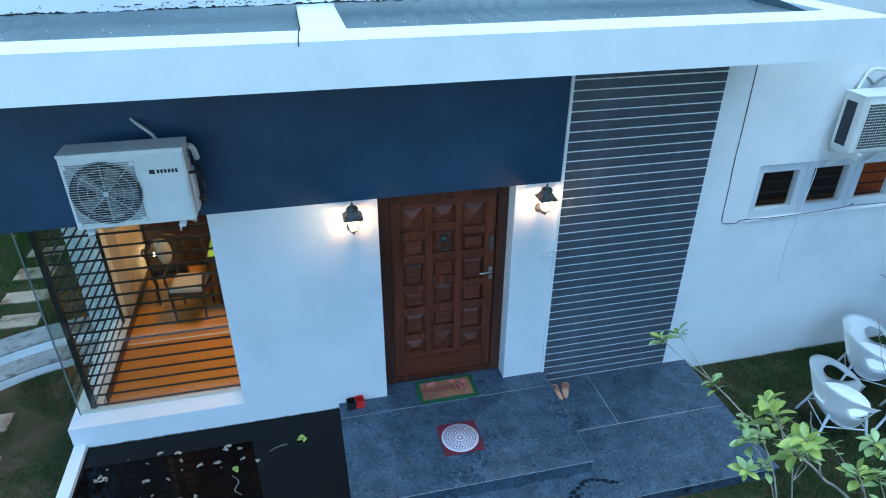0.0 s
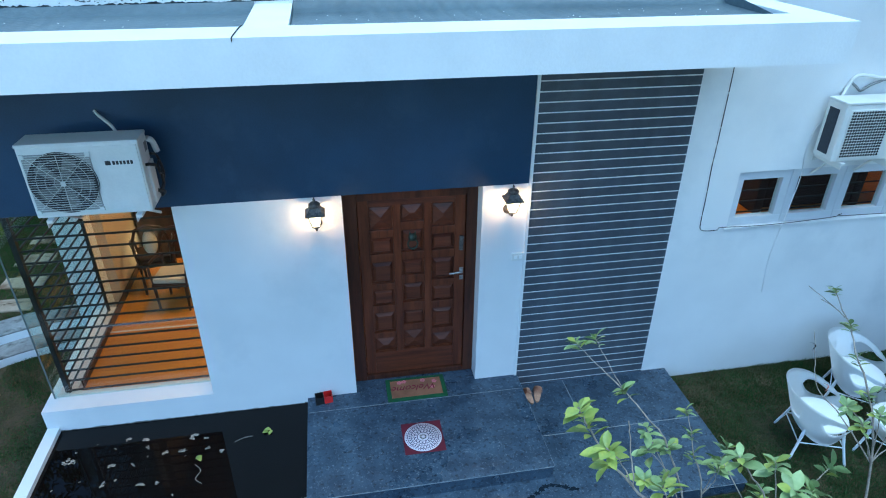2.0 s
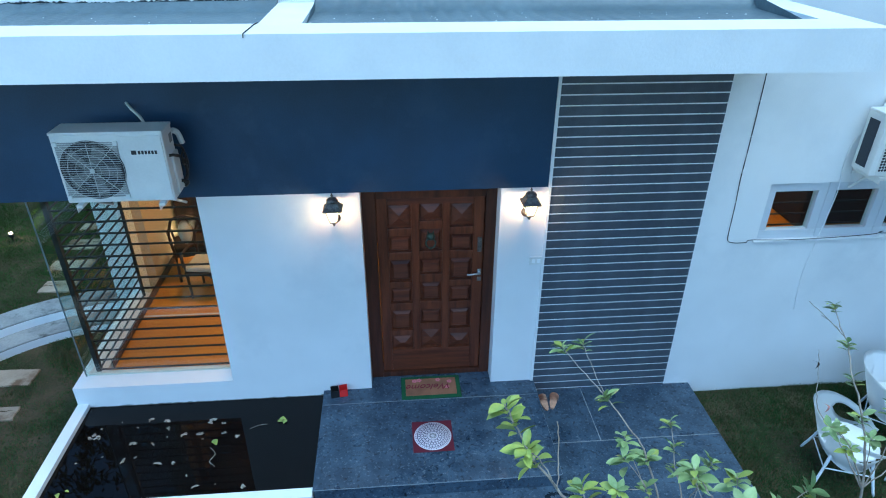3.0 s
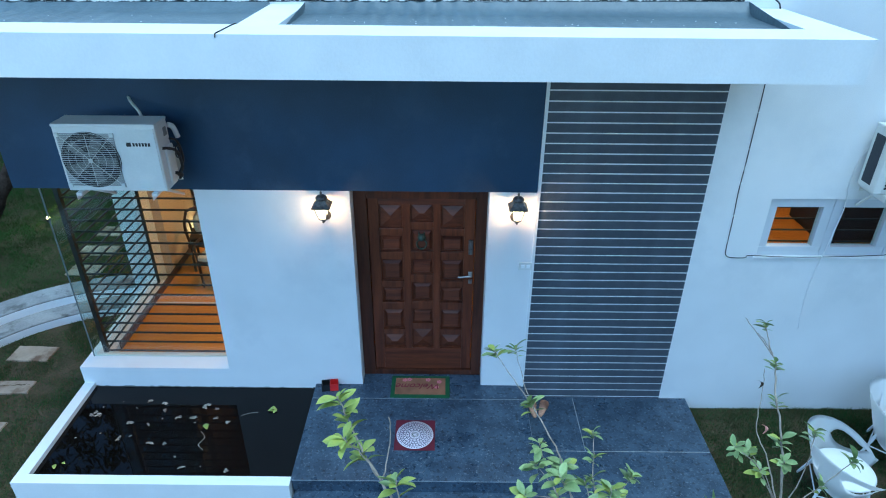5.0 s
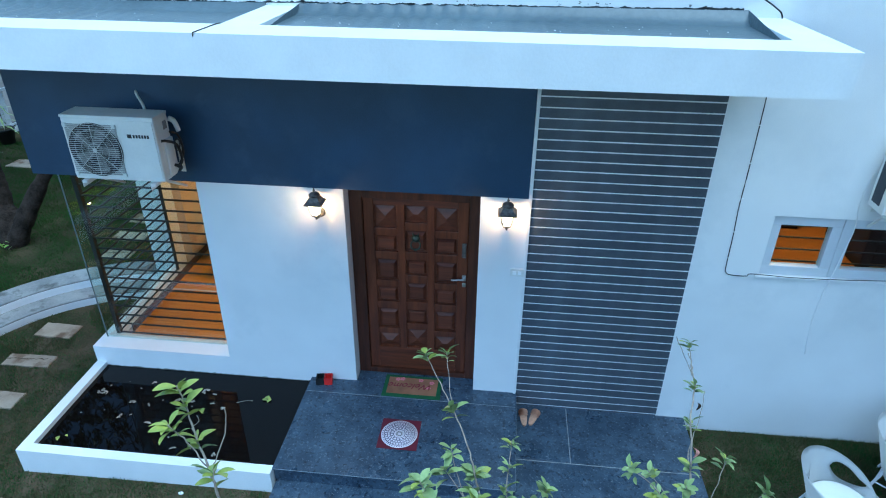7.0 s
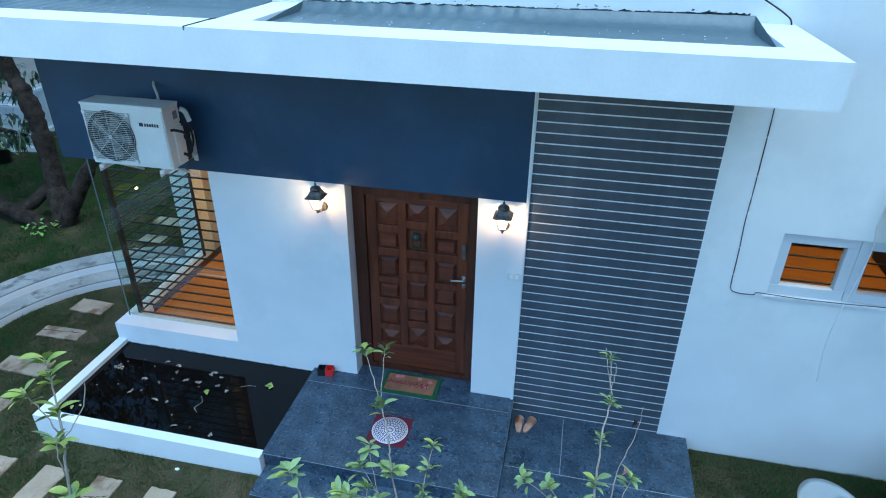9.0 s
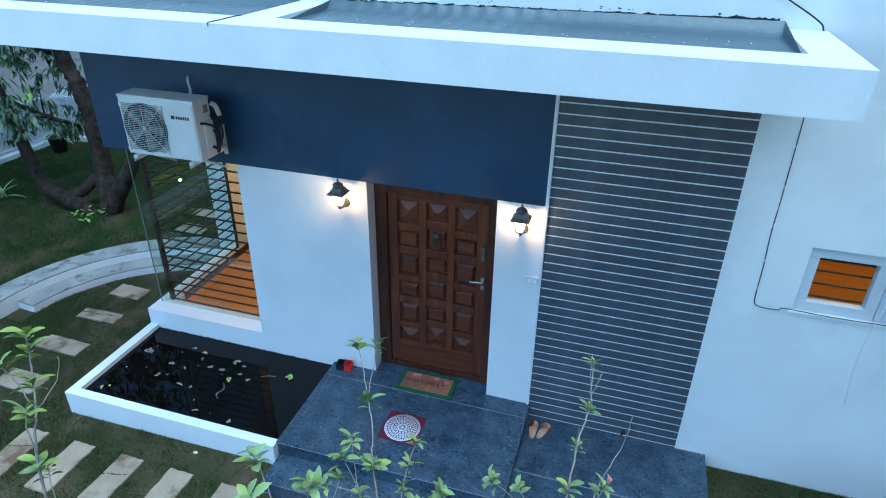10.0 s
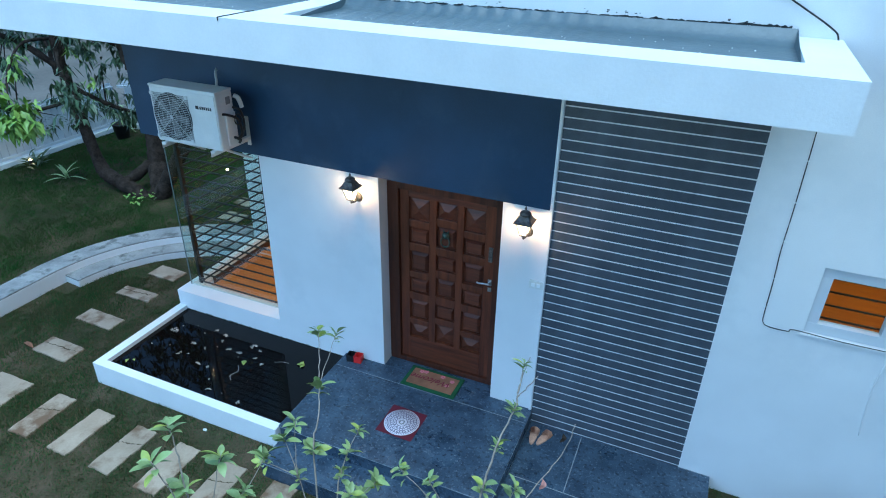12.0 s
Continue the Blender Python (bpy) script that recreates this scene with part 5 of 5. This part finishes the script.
tall_shrub = shrub((2.70, 1.10, GROUND), [
    ([(2.70, 1.10, -0.05), (2.78, 1.2, 1.5), (2.79, 1.45, 2.6), (2.80, 1.60, 2.88), (2.809, 1.728, 2.985), (2.832, 1.847, 3.082), (2.825, 1.91, 3.13), (2.82, 1.98, 3.20)], 0.011, [(7, 8, 0.8, 0.25), (5, 9, 0.85, 0.2), (4, 8, 0.85, 0.4), (3, 7, 0.9, 0.1)]),
    ([(2.826, 1.88, 3.10), (2.815, 2.0, 3.12), (2.808, 2.119, 3.125)], 0.0035, []),
    ([(2.826, 1.88, 3.10), (2.85, 1.98, 3.09), (2.86, 2.075, 3.07)], 0.0035, [(2, 0, 0.6, 0.5)]),
    ([(2.79, 1.45, 2.6), (2.65, 1.45, 2.86), (2.515, 1.44, 3.0)], 0.006, [(2, 9, 0.9, 0.1), (1, 7, 0.9, 0.1)]),
    ([(2.79, 1.45, 2.6), (2.70, 1.48, 2.80), (2.61, 1.50, 2.92)], 0.005, [(2, 7, 0.9, 0.1)]),
    ([(2.79, 1.45, 2.6), (2.77, 1.47, 2.78), (2.756, 1.479, 2.88)], 0.005, [(2, 9, 0.95, 0.1)]),
    ([(2.79, 1.45, 2.6), (2.87, 1.5, 2.80), (2.93, 1.6, 2.93)], 0.005, [(2, 7, 0.9, 0.1)]),
    ([(2.79, 1.45, 2.6), (2.97, 1.5, 2.72), (3.10, 1.546, 2.82)], 0.005, [(2, 9, 1.0, 0.1), (1, 6, 0.9, 0.1)]),
    ([(2.79, 1.45, 2.60), (2.89, 1.76, 2.58), (2.94, 1.98, 2.56), (3.01, 2.13, 2.65), (3.03, 2.205, 2.75)], 0.006, []),
], 5, "tall thin green shrub with whorled leaves", 0.82)
for at, size in (((2.985, 2.150, 2.695), 0.9), ((2.952, 1.96, 2.575), 1.0001)):
    part("withered_leaf", flat_leaf(0.05, 0.014, 0.5, 3), BARK if size < 1.0 else WITHERED, tall_shrub, "dark curled dead leaf").matrix_basis = Matrix.Translation(Vector(at) - tall_shrub.location) @ pose(0, 0, 0, 40, 30, 20) @ Matrix.Scale(size, 4)
shrub((1.95, 0.80, GROUND), [
    ([(1.95, 0.80, -0.05), (1.96, 0.9, 1.6), (1.93, 1.0, 2.7), (1.87, 1.04, 3.02), (1.81, 1.09, 3.13), (1.765, 1.115, 3.20)], 0.010, [(5, 8, 0.95, 0.15), (3, 6, 0.9, 0.1)]),
    ([(1.93, 1.0, 2.7), (1.90, 0.97, 3.05), (1.85, 0.955, 3.21)], 0.006, [(2, 8, 0.95, 0.2)]),
    ([(1.93, 1.0, 2.7), (1.95, 1.2, 2.8), (1.937, 1.383, 2.87)], 0.006, [(2, 8, 0.9, 0.1)]),
    ([(1.93, 1.0, 2.7), (1.95, 1.08, 2.95), (1.955, 1.15, 3.10)], 0.006, [(2, 8, 0.9, 0.15)]),
    ([(1.93, 1.0, 2.7), (1.97, 1.12, 2.82), (1.99, 1.20, 2.89)], 0.005, [(2, 9, 0.95, 0.1), (1, 4, 0.8, 0.1)]),
    ([(1.93, 1.0, 2.7), (2.06, 1.10, 2.82), (2.17, 1.15, 2.90)], 0.005, [(2, 9, 0.95, 0.1), (1, 4, 0.8, 0.1)]),
    ([(2.06, 1.10, 2.82), (2.26, 1.24, 2.80), (2.42, 1.32, 2.79)], 0.005, [(2, 9, 0.95, 0.1), (1, 5, 0.8, 0.1)]),
], 6, "leafy green shrub shoots on grey stems")
shrub((1.40, 0.55, GROUND), [
    ([(1.40, 0.55, -0.05), (1.42, 0.6, 1.7), (1.36, 0.66, 2.9), (1.29, 0.76, 3.38), (1.22, 0.85, 3.47), (1.16, 0.915, 3.53), (1.115, 0.965, 3.61), (1.095, 0.985, 3.65)], 0.010, [(7, 7, 0.80, 0.95), (6, 5, 0.80, 0.9), (5, 6, 0.80, 0.7), (3, 6, 0.75, 0.6)]),
    ([(1.22, 0.85, 3.47), (1.17, 0.855, 3.57), (1.125, 0.86, 3.625)], 0.004, [(2, 8, 0.86, 0.95)]),
    ([(1.29, 0.76, 3.38), (1.28, 0.77, 3.48), (1.262, 0.80, 3.54)], 0.004, [(2, 7, 0.80, 0.8)]),
    ([(1.36, 0.66, 2.9), (1.25, 0.78, 3.1), (1.15, 0.86, 3.20)], 0.005, [(2, 8, 0.72, 0.4)]),
    ([(1.22, 0.85, 3.47), (1.24, 0.93, 3.53), (1.235, 0.96, 3.60)], 0.003, []),
], 7, "young shrub shoot with yellow-green leaves")
# ---- tree behind the house corner ----
tree = thing("tree", pose(-6.0, 7.25, 0.165), "old dark mango tree with forked leaning trunks", "tree")
TB = Vector((-6.0, 7.25, 0.165))


def limb(pts, r0, r1, name="limb"):
    path = smooth_path([Vector(p) - TB for p in pts], 6)
    n = len(path) - 1
    rr = random.Random(len(pts) * 7 + int(r0 * 1000))
    part(name, tube(bmesh.new(), path, [0.73 * (r0 + (r1 - r0) * i / n) * rr.uniform(0.86, 1.16) for i in range(n + 1)], 12), BARK, tree)
    return [p + TB for p in path]


limb([(-5.65, 7.36, 0.05), (-5.85, 7.35, 0.20), (-6.16, 7.35, 0.31), (-6.45, 7.37, 0.38), (-6.69, 7.40, 0.50), (-6.89, 7.45, 0.93), (-7.07, 7.5, 1.47), (-7.27, 7.58, 1.93), (-7.36, 7.62, 2.3), (-7.38, 7.65, 2.9), (-7.3, 7.7, 3.8)], 0.19, 0.10, "trunk")
limb([(-5.45, 7.45, 0.05), (-5.55, 7.6, 0.38), (-5.74, 7.8, 0.60), (-5.81, 7.9, 1.03), (-5.86, 7.95, 1.41), (-5.94, 8.0, 1.78), (-6.07, 8.05, 2.14), (-6.27, 8.1, 2.48), (-6.35, 8.05, 3.4)], 0.25, 0.15, "trunk")
limb([(-6.16, 7.35, 0.31), (-5.98, 7.55, 0.48), (-5.78, 7.8, 0.70)], 0.13, 0.12)
limb([(-5.46, 7.44, 0.05), (-5.28, 7.50, 0.42), (-5.06, 7.58, 0.80), (-4.72, 7.72, 1.35), (-4.45, 7.9, 1.9), (-4.3, 8.2, 2.6)], 0.21, 0.08)
tips = []
tips += limb([(-7.35, 7.58, 1.95), (-7.15, 7.7, 1.80), (-6.7, 7.9, 1.55), (-6.3, 8.1, 1.40)], 0.07, 0.04)[-8:]
tips += limb([(-7.41, 7.6, 2.2), (-7.9, 7.4, 2.6), (-8.2, 7.0, 2.85), (-8.4, 6.5, 2.9)], 0.09, 0.03)[-10:]
tips += limb([(-7.30, 7.5, 1.65), (-7.75, 7.2, 1.5), (-7.9, 6.9, 1.55), (-8.0, 6.6, 1.6)], 0.05, 0.02)[-8:]
tips += limb([(-7.40, 7.6, 2.3), (-7.2, 7.9, 2.8), (-6.7, 8.2, 2.6), (-6.4, 8.4, 2.3)], 0.08, 0.03)[-10:]
tips += limb([(-7.45, 7.55, 2.1), (-8.0, 7.9, 2.5), (-8.4, 8.1, 2.6)], 0.06, 0.02)[-8:]
tips += limb([(-7.35, 7.6, 2.5), (-7.0, 7.3, 2.35), (-6.6, 7.1, 2.1), (-6.3, 7.0, 1.85)], 0.04, 0.015)[-9:]
DARKLEAF = make_mat("dark_mango_leaf", (0.066, 0.110, 0.050), 0.4, col2=(0.030, 0.056, 0.026), scale=6, bump=0.1)
rnd = random.Random(21)


def crown_mesh(points, n, spread, material, seed, broad=1.0):
    """Many drooping leaves in loose tufts, in one mesh."""
    r = random.Random(seed)
    verts, faces = [], []
    for p in points:
        for s in range(n):
            c = p + Vector((r.gauss(0, spread), r.gauss(0, spread), r.gauss(0, spread * 0.7)))
            for k in range(r.randint(9, 14)):
                a, el, L, w = r.uniform(0, 6.283), r.uniform(-1.35, -0.05), r.uniform(0.13, 0.24), broad * r.uniform(0.020, 0.033)
                d = Vector((math.cos(a) * math.cos(el), math.sin(a) * math.cos(el), math.sin(el)))
                sd_ = d.cross(Vector((0, 0, 1))).normalized() * w
                dn = Vector((0, 0, -0.04))
                q = c + Vector((r.gauss(0, 0.05), r.gauss(0, 0.05), r.gauss(0, 0.04)))
                i = len(verts)
                verts += [q, q + d * L * 0.4 + sd_, q + d * L * 0.45 + Vector((0, 0, -0.008)), q + d * L * 0.4 - sd_, q + d * L + dn]
                faces += [(i, i + 1, i + 2), (i, i + 2, i + 3), (i + 1, i + 4, i + 2), (i + 2, i + 4, i + 3)]
    me = bpy.data.meshes.new("crown")
    me.from_pydata([v - TB for v in verts], [], faces)
    me.materials.append(material)
    ob = new("crown", me)
    ob.parent = tree
    return tagged(ob, "loose tufts of long drooping leaves", "", "", "stuff")


crown_mesh(tips, 2, 0.16, DARKLEAF, 31)
TUFTS = [(-8.5, 7.4, 2.2), (-8.2, 7.3, 1.95), (-7.0, 8.0, 2.45), (-6.75, 8.0, 2.75), (-6.85, 7.6, 2.7), (-7.8, 7.3, 2.75), (-8.45, 7.3, 2.7), (-7.55, 7.0, 1.38), (-6.87, 8.0, 2.05), (-7.3, 7.2, 1.35), (-6.92, 8.0, 1.7), (-8.0, 7.0, 2.3)]
for k, p in enumerate(TUFTS):
    p = Vector(p)
    root = min((q for q in tips), key=lambda q: (q - p).length)
    limb([root, root.lerp(p, 0.5) + Vector((0, 0, 0.08)), p + Vector((0, 0, 0.12))], 0.022, 0.008, "twig")
crown_mesh([Vector(p) + Vector((0, 0, 0.1)) for p in TUFTS], 5, 0.17, DARKLEAF, 34)
FRESH = make_mat("fresh_mango_leaf", (0.24, 0.36, 0.055), 0.4, col2=(0.12, 0.22, 0.04), scale=6, bump=0.1)
crown_mesh([Vector(p) for p in TUFTS[::2]], 1, 0.18, FRESH, 35)
# the crown goes on above the canopy line and back over the fence
limb([(-7.4, 7.7, 3.7), (-7.6, 8.4, 4.6), (-8.2, 9.4, 5.6), (-8.6, 10.4, 6.4)], 0.11, 0.03)
limb([(-6.3, 8.0, 3.3), (-6.0, 8.8, 4.4), (-5.6, 9.9, 5.4), (-5.2, 10.8, 6.1)], 0.12, 0.03)
limb([(-7.4, 7.7, 3.7), (-8.2, 7.4, 4.6), (-9.0, 7.2, 5.3)], 0.10, 0.03)
high = []
for cx, cy, cz, n in ((-8.3, 9.6, 5.8, 90), (-5.6, 9.9, 5.5, 80), (-8.9, 7.2, 5.2, 60), (-7.2, 8.6, 5.0, 60)):
    high += [Vector((cx + rnd.gauss(0, 0.75), cy + rnd.gauss(0, 0.75), cz + rnd.gauss(0, 0.6))) for k in range(n)]
high = [h for h in high if h.z > 3.9]
crown_mesh(high, 2, 0.28, DARKLEAF, 32)
near = limb([(-7.5, 7.64, 2.7), (-7.2, 6.9, 2.75), (-6.5, 6.1, 2.5), (-5.95, 5.65, 2.2)], 0.04, 0.012)
crown_mesh([Vector((-5.84 + rnd.gauss(0, 0.12), 5.6 + rnd.gauss(0, 0.12), 2.08 + rnd.gauss(0, 0.08))) for k in range(14)], 1, 0.08, FRESH, 33, 1.5)
crown_mesh(near[-8:], 1, 0.10, FRESH, 36, 1.3)


def clump(name, at, n, spread, length, width, material, label, category, seed):
    """A small plant: arching leaves from one foot."""
    r = random.Random(seed)
    t = thing(name, Matrix.Translation(at), label, category)
    lm = leaf_mesh("leaf", material, length, width, 0.5)
    for k in range(n):
        piece("leaf", lm, t, Matrix.Translation((r.gauss(0, spread), r.gauss(0, spread), r.uniform(0.0, spread))) @ Matrix.Rotation(r.uniform(0, 6.28), 4, 'Z') @ Matrix.Rotation(-r.uniform(0.3, 1.3), 4, 'Y') @ Matrix.Scale(r.uniform(0.6, 1.2), 4))
    return t


clump("creeper", (-5.58, 7.20, 0.165), 34, 0.12, 0.075, 0.024, FRESH, "yellow-green creeper at the foot of the tree", "plant", 41)
clump("garden_plant", (-8.75, 7.55, 0.165), 26, 0.14, 0.28, 0.03, DARKLEAF, "dark leafy plant by the fence", "plant", 42)
clump("grass_tuft", (-7.6, 7.3, 0.165), 8, 0.03, 0.35, 0.022, LEAF, "long-leaved green tuft on the lawn", "plant", 43)
pot = thing("plant_pot", pose(-8.60, 9.52, 0.165), "black plastic plant pot with a palm seedling", "plant pot")
part("pot", lathe(bmesh.new(), [(0.13, 0), (0.18, 0.30), (0.195, 0.31), (0.195, 0.34), (0.17, 0.34), (0.165, 0.28)], 24), TERRABLACK, pot)
part("soil", lathe(bmesh.new(), [(0.164, 0.27), (0.164, 0.285), (0.002, 0.29)], 20), GRASSBED, pot)
frond = leaf_mesh("frond_leaf", LEAF, 0.35, 0.018, 0.9)
for k in range(16):
    piece("frond_leaf", frond, pot, Matrix.Translation((0, 0, 0.3 + 0.035 * k)) @ Matrix.Rotation(2.4 * k, 4, 'Z') @ Matrix.Rotation(-0.4, 4, 'Y'))
part("stalk", tube(bmesh.new(), smooth_path([(0, 0, 0.28), (0.02, 0, 0.6), (0.0, 0.02, 0.9)]), 0.010, 6), TWIG, pot)
copy_thing(pot, pose(-8.74, 11.68, 0.165, 0, 0, 70))


# ---- fence, road and far wall ----
def fence_run(name, x0, y0, x1, y1, label):
    d = Vector((x1 - x0, y1 - y0, 0))
    L = d.length
    t = thing(name, pose(x0, y0, 0.165, 0, 0, math.degrees(math.atan2(d.y, d.x))), label, "fence")
    part("plinth", box(0, L, -0.09, 0.09, -0.1, 0.10, 0.006), PLASTER_AGED, t)
    part("lower_rail", box(0, L, -0.025, 0.025, 0.13, 0.18, 0.004), FENCE, t)
    part("upper_rail", box(0, L, -0.025, 0.025, 0.92, 0.98, 0.004), FENCE, t)
    sl = mesh_of("fence_board", box(0.004, 0.150, -0.040, -0.026, 0.11, 1.05, 0.003), FENCE)
    bt = mesh_of("bolt", cyl(bmesh.new(), (0.077, -0.048, 0.155), (0.077, -0.040, 0.155), 0.014, n=8), AC_DARK)
    for k in range(int(L / 0.155)):
        piece("fence_board", sl, t, Matrix.Translation((0.155 * k, 0, 0)))
        if k % 2 == 0:
            piece("bolt", bt, t, Matrix.Translation((0.155 * k, 0, 0)))
    return t


fence_run("fence", -9.2, 10.0, -9.2, 0.0, "white board fence along the lawn edge")
fence_run("fence", -8.42, 10.27, -9.17, 10.12, "short white board fence behind the potted palm")
fence_run("fence", -9.2, 12.5, -9.2, 10.22, "white board fence along the back lawn")
fence_run("fence", -2.9, 12.55, -9.2, 12.55, "white board fence across the back lawn")
setting("road", box(-19.8, -9.6, -30, 40, -0.1, 0.20), LANE, "pale dusty grey lane beyond the fence", "road")
# Unseen wall, added only to block sky and sun on the right.
setting("wall_unseen_shade", box(7.6, 7.8, -12, FACE - 0.01, -0.1, 8.2), CONCRETE, "unseen tall grey wall added to shade the right of the house", "wall")
# Added white wall behind the viewpoint; it limits low sky and bounces light.
setting("wall_unseen_front", box(-9.2, 7.8, -12.2, -12, -0.1, 2.6), PLASTER_AGED, "unseen white wall added behind the viewpoint", "wall")
setting("wall_far", box(-20.2, -19.8, -30, 40, -0.1, 2.6), CONCRETE, "pale compound wall across the lane", "wall")


def garden_light(at, energy):
    t = thing("garden_light", Matrix.Translation(at), "small lit garden spotlight on the lawn", "garden lamp", "garden spotlights")
    part("spike", cyl(bmesh.new(), (0, 0, -0.05), (0, 0, 0.08), 0.01), BLACK, t)
    part("head", lathe(bmesh.new(), [(0.02, 0.06), (0.04, 0.09), (0.042, 0.13)], 14), BLACK, t)
    part("lens", lathe(bmesh.new(), [(0.026, 0.131), (0.028, 0.142), (0.020, 0.155), (0.002, 0.160)], 14), glow_mat("garden_bulb", (1.0, 0.62, 0.22), 9), t)
    ld = bpy.data.lights.new("garden_glow", 'POINT')
    ld.energy, ld.color, ld.shadow_soft_size = energy, (1.0, 0.7, 0.3), 0.03
    lo = new("garden_glow", ld)
    lo.parent = t
    lo.location = (0, 0, 0.22)
    return t


garden_light((-8.80, 7.47, 0.165), 0.5)
garden_light((-5.0, 8.74, 0.165), 1.5)


# ---- grass ----
def grass(name, count, inside, box_, z, label, seed, material, bare):
    """Short blades, one triangle each, thinned in worn patches."""
    r = np.random.RandomState(seed)
    x0, x1, y0, y1 = box_
    x, y = r.uniform(x0, x1, count), r.uniform(y0, y1, count)
    keep = inside(x, y)
    thin = np.zeros(count)
    for f, amp in ((0.9, 0.5), (2.3, 0.45), (5.7, 0.4), (13.0, 0.35)):
        a, b, c, d = r.uniform(0, 6.283, 4)
        thin += amp * np.sin(f * (x * math.cos(a) + y * math.sin(a)) * 1.9 + b + 1.3 * np.sin(f * y * 1.2 + c)) * np.sin(f * (y * math.cos(a + 1) - x * math.sin(a)) * 1.7 + d + 1.1 * np.sin(f * x * 1.4 + b))
    keep &= r.uniform(-1.0, 1.2, count) > -thin * 1.5 - bare
    x, y = x[keep], y[keep]
    n = len(x)
    a, h, w = r.uniform(0, 6.283, n), r.uniform(0.014, 0.038, n) * (1 + 0.45 * np.clip(thin[keep], -0.6, 1.2)), r.uniform(0.0022, 0.0046, n)
    lx, ly = r.normal(0, 0.012, n), r.normal(0, 0.012, n)
    z = z(x, y) if callable(z) else np.full(n, z)
    v = np.empty((n, 3, 3))
    v[:, 0] = np.stack([x - w * np.cos(a), y - w * np.sin(a), z], 1)
    v[:, 1] = np.stack([x + w * np.cos(a), y + w * np.sin(a), z], 1)
    v[:, 2] = np.stack([x + lx, y + ly, z + h], 1)
    me = bpy.data.meshes.new(name)
    me.vertices.add(3 * n)
    me.vertices.foreach_set("co", v.reshape(-1))
    me.loops.add(3 * n)
    me.loops.foreach_set("vertex_index", np.arange(3 * n, dtype=np.int32))
    me.polygons.add(n)
    me.polygons.foreach_set("loop_start", np.arange(0, 3 * n, 3, dtype=np.int32))
    me.update()
    me.validate()
    me.materials.append(material)
    tagged(new(name, me), label, "grass", "", "stuff")


LUSH = make_mat("lush_grass_blade", (0.033, 0.098, 0.020), 0.8, col2=(0.043, 0.066, 0.020), scale=1.7, fine=200, bump=0, spec=0.1)
GRASS = make_mat("grass_blade", (0.038, 0.100, 0.026), 0.8, col2=(0.072, 0.088, 0.038), scale=3.0, fine=200, bump=0, spec=0.1)
nt = GRASS.node_tree
geo = nt.nodes.new("ShaderNodeNewGeometry")
mixd = nt.nodes.new("ShaderNodeMixRGB")
mixd.inputs["Color2"].default_value = (0.15, 0.105, 0.055, 1)
mrg = nt.nodes.new("ShaderNodeMapRange")
mrg.inputs["From Min"].default_value, mrg.inputs["From Max"].default_value = 0.82, 0.88
nt.links.new(geo.outputs["Random Per Island"], mrg.inputs["Value"])
b = nt.nodes["Principled BSDF"]
nt.links.new(b.inputs["Base Color"].links[0].from_socket, mixd.inputs["Color1"])
nt.links.new(mrg.outputs[0], mixd.inputs["Fac"])
nt.links.new(mixd.outputs[0], b.inputs["Base Color"])


def off_stones(x, y):
    k = np.ones(len(x), bool)
    for a, b_, c, d in STONES + UPPER_STONES:
        k &= ~((x > a) & (x < b_) & (y > c) & (y < d))
    return k


def low_left(x, y):
    r = np.hypot(x - ARC_X, y - ARC_Y)
    house = (x > -2.46) & (y > 3.51)
    low_step = (r > 1.84) & (y > 4.7)
    return ~house & ~low_step & ((y < 4.75) & (x > -4.74) | (r < 2.14)) & off_stones(x, y) & ~((x > 0.04) & (y > 3.23))


def high_left(x, y):
    r = np.hypot(x - ARC_X, y - ARC_Y)
    return np.where(y > 4.75, r > 2.51, x < -5.09) & off_stones(x, y)


grass("grass_by_pond", 360000, low_left, (-4.75, 1.5, 1.9, 6.6), bank_rise, "short worn lawn grass round the stepping stones", 1, GRASS, 0.35)
grass("grass_upper_lawn", 390000, high_left, (-9.1, -2.7, 3.2, 12.4), 0.165, "short dark green grass on the raised lawn", 2, LUSH, 0.45)
grass("grass_by_chairs", 330000, lambda x, y: (x > 4.02) | (y < 3.225), (1.5, 7.0, 2.2, 4.845), lawn_rise, "short green lawn grass under the garden chairs", 3, GRASS, 0.75)
grass("grass_front_lawn", 480000, lambda x, y: (y < 1.9) | ((x > 1.5) & (y < 2.2)), (-4.75, 7.5, -4.5, 2.2), lawn_rise, "short worn lawn grass before the house", 4, GRASS, 0.4)
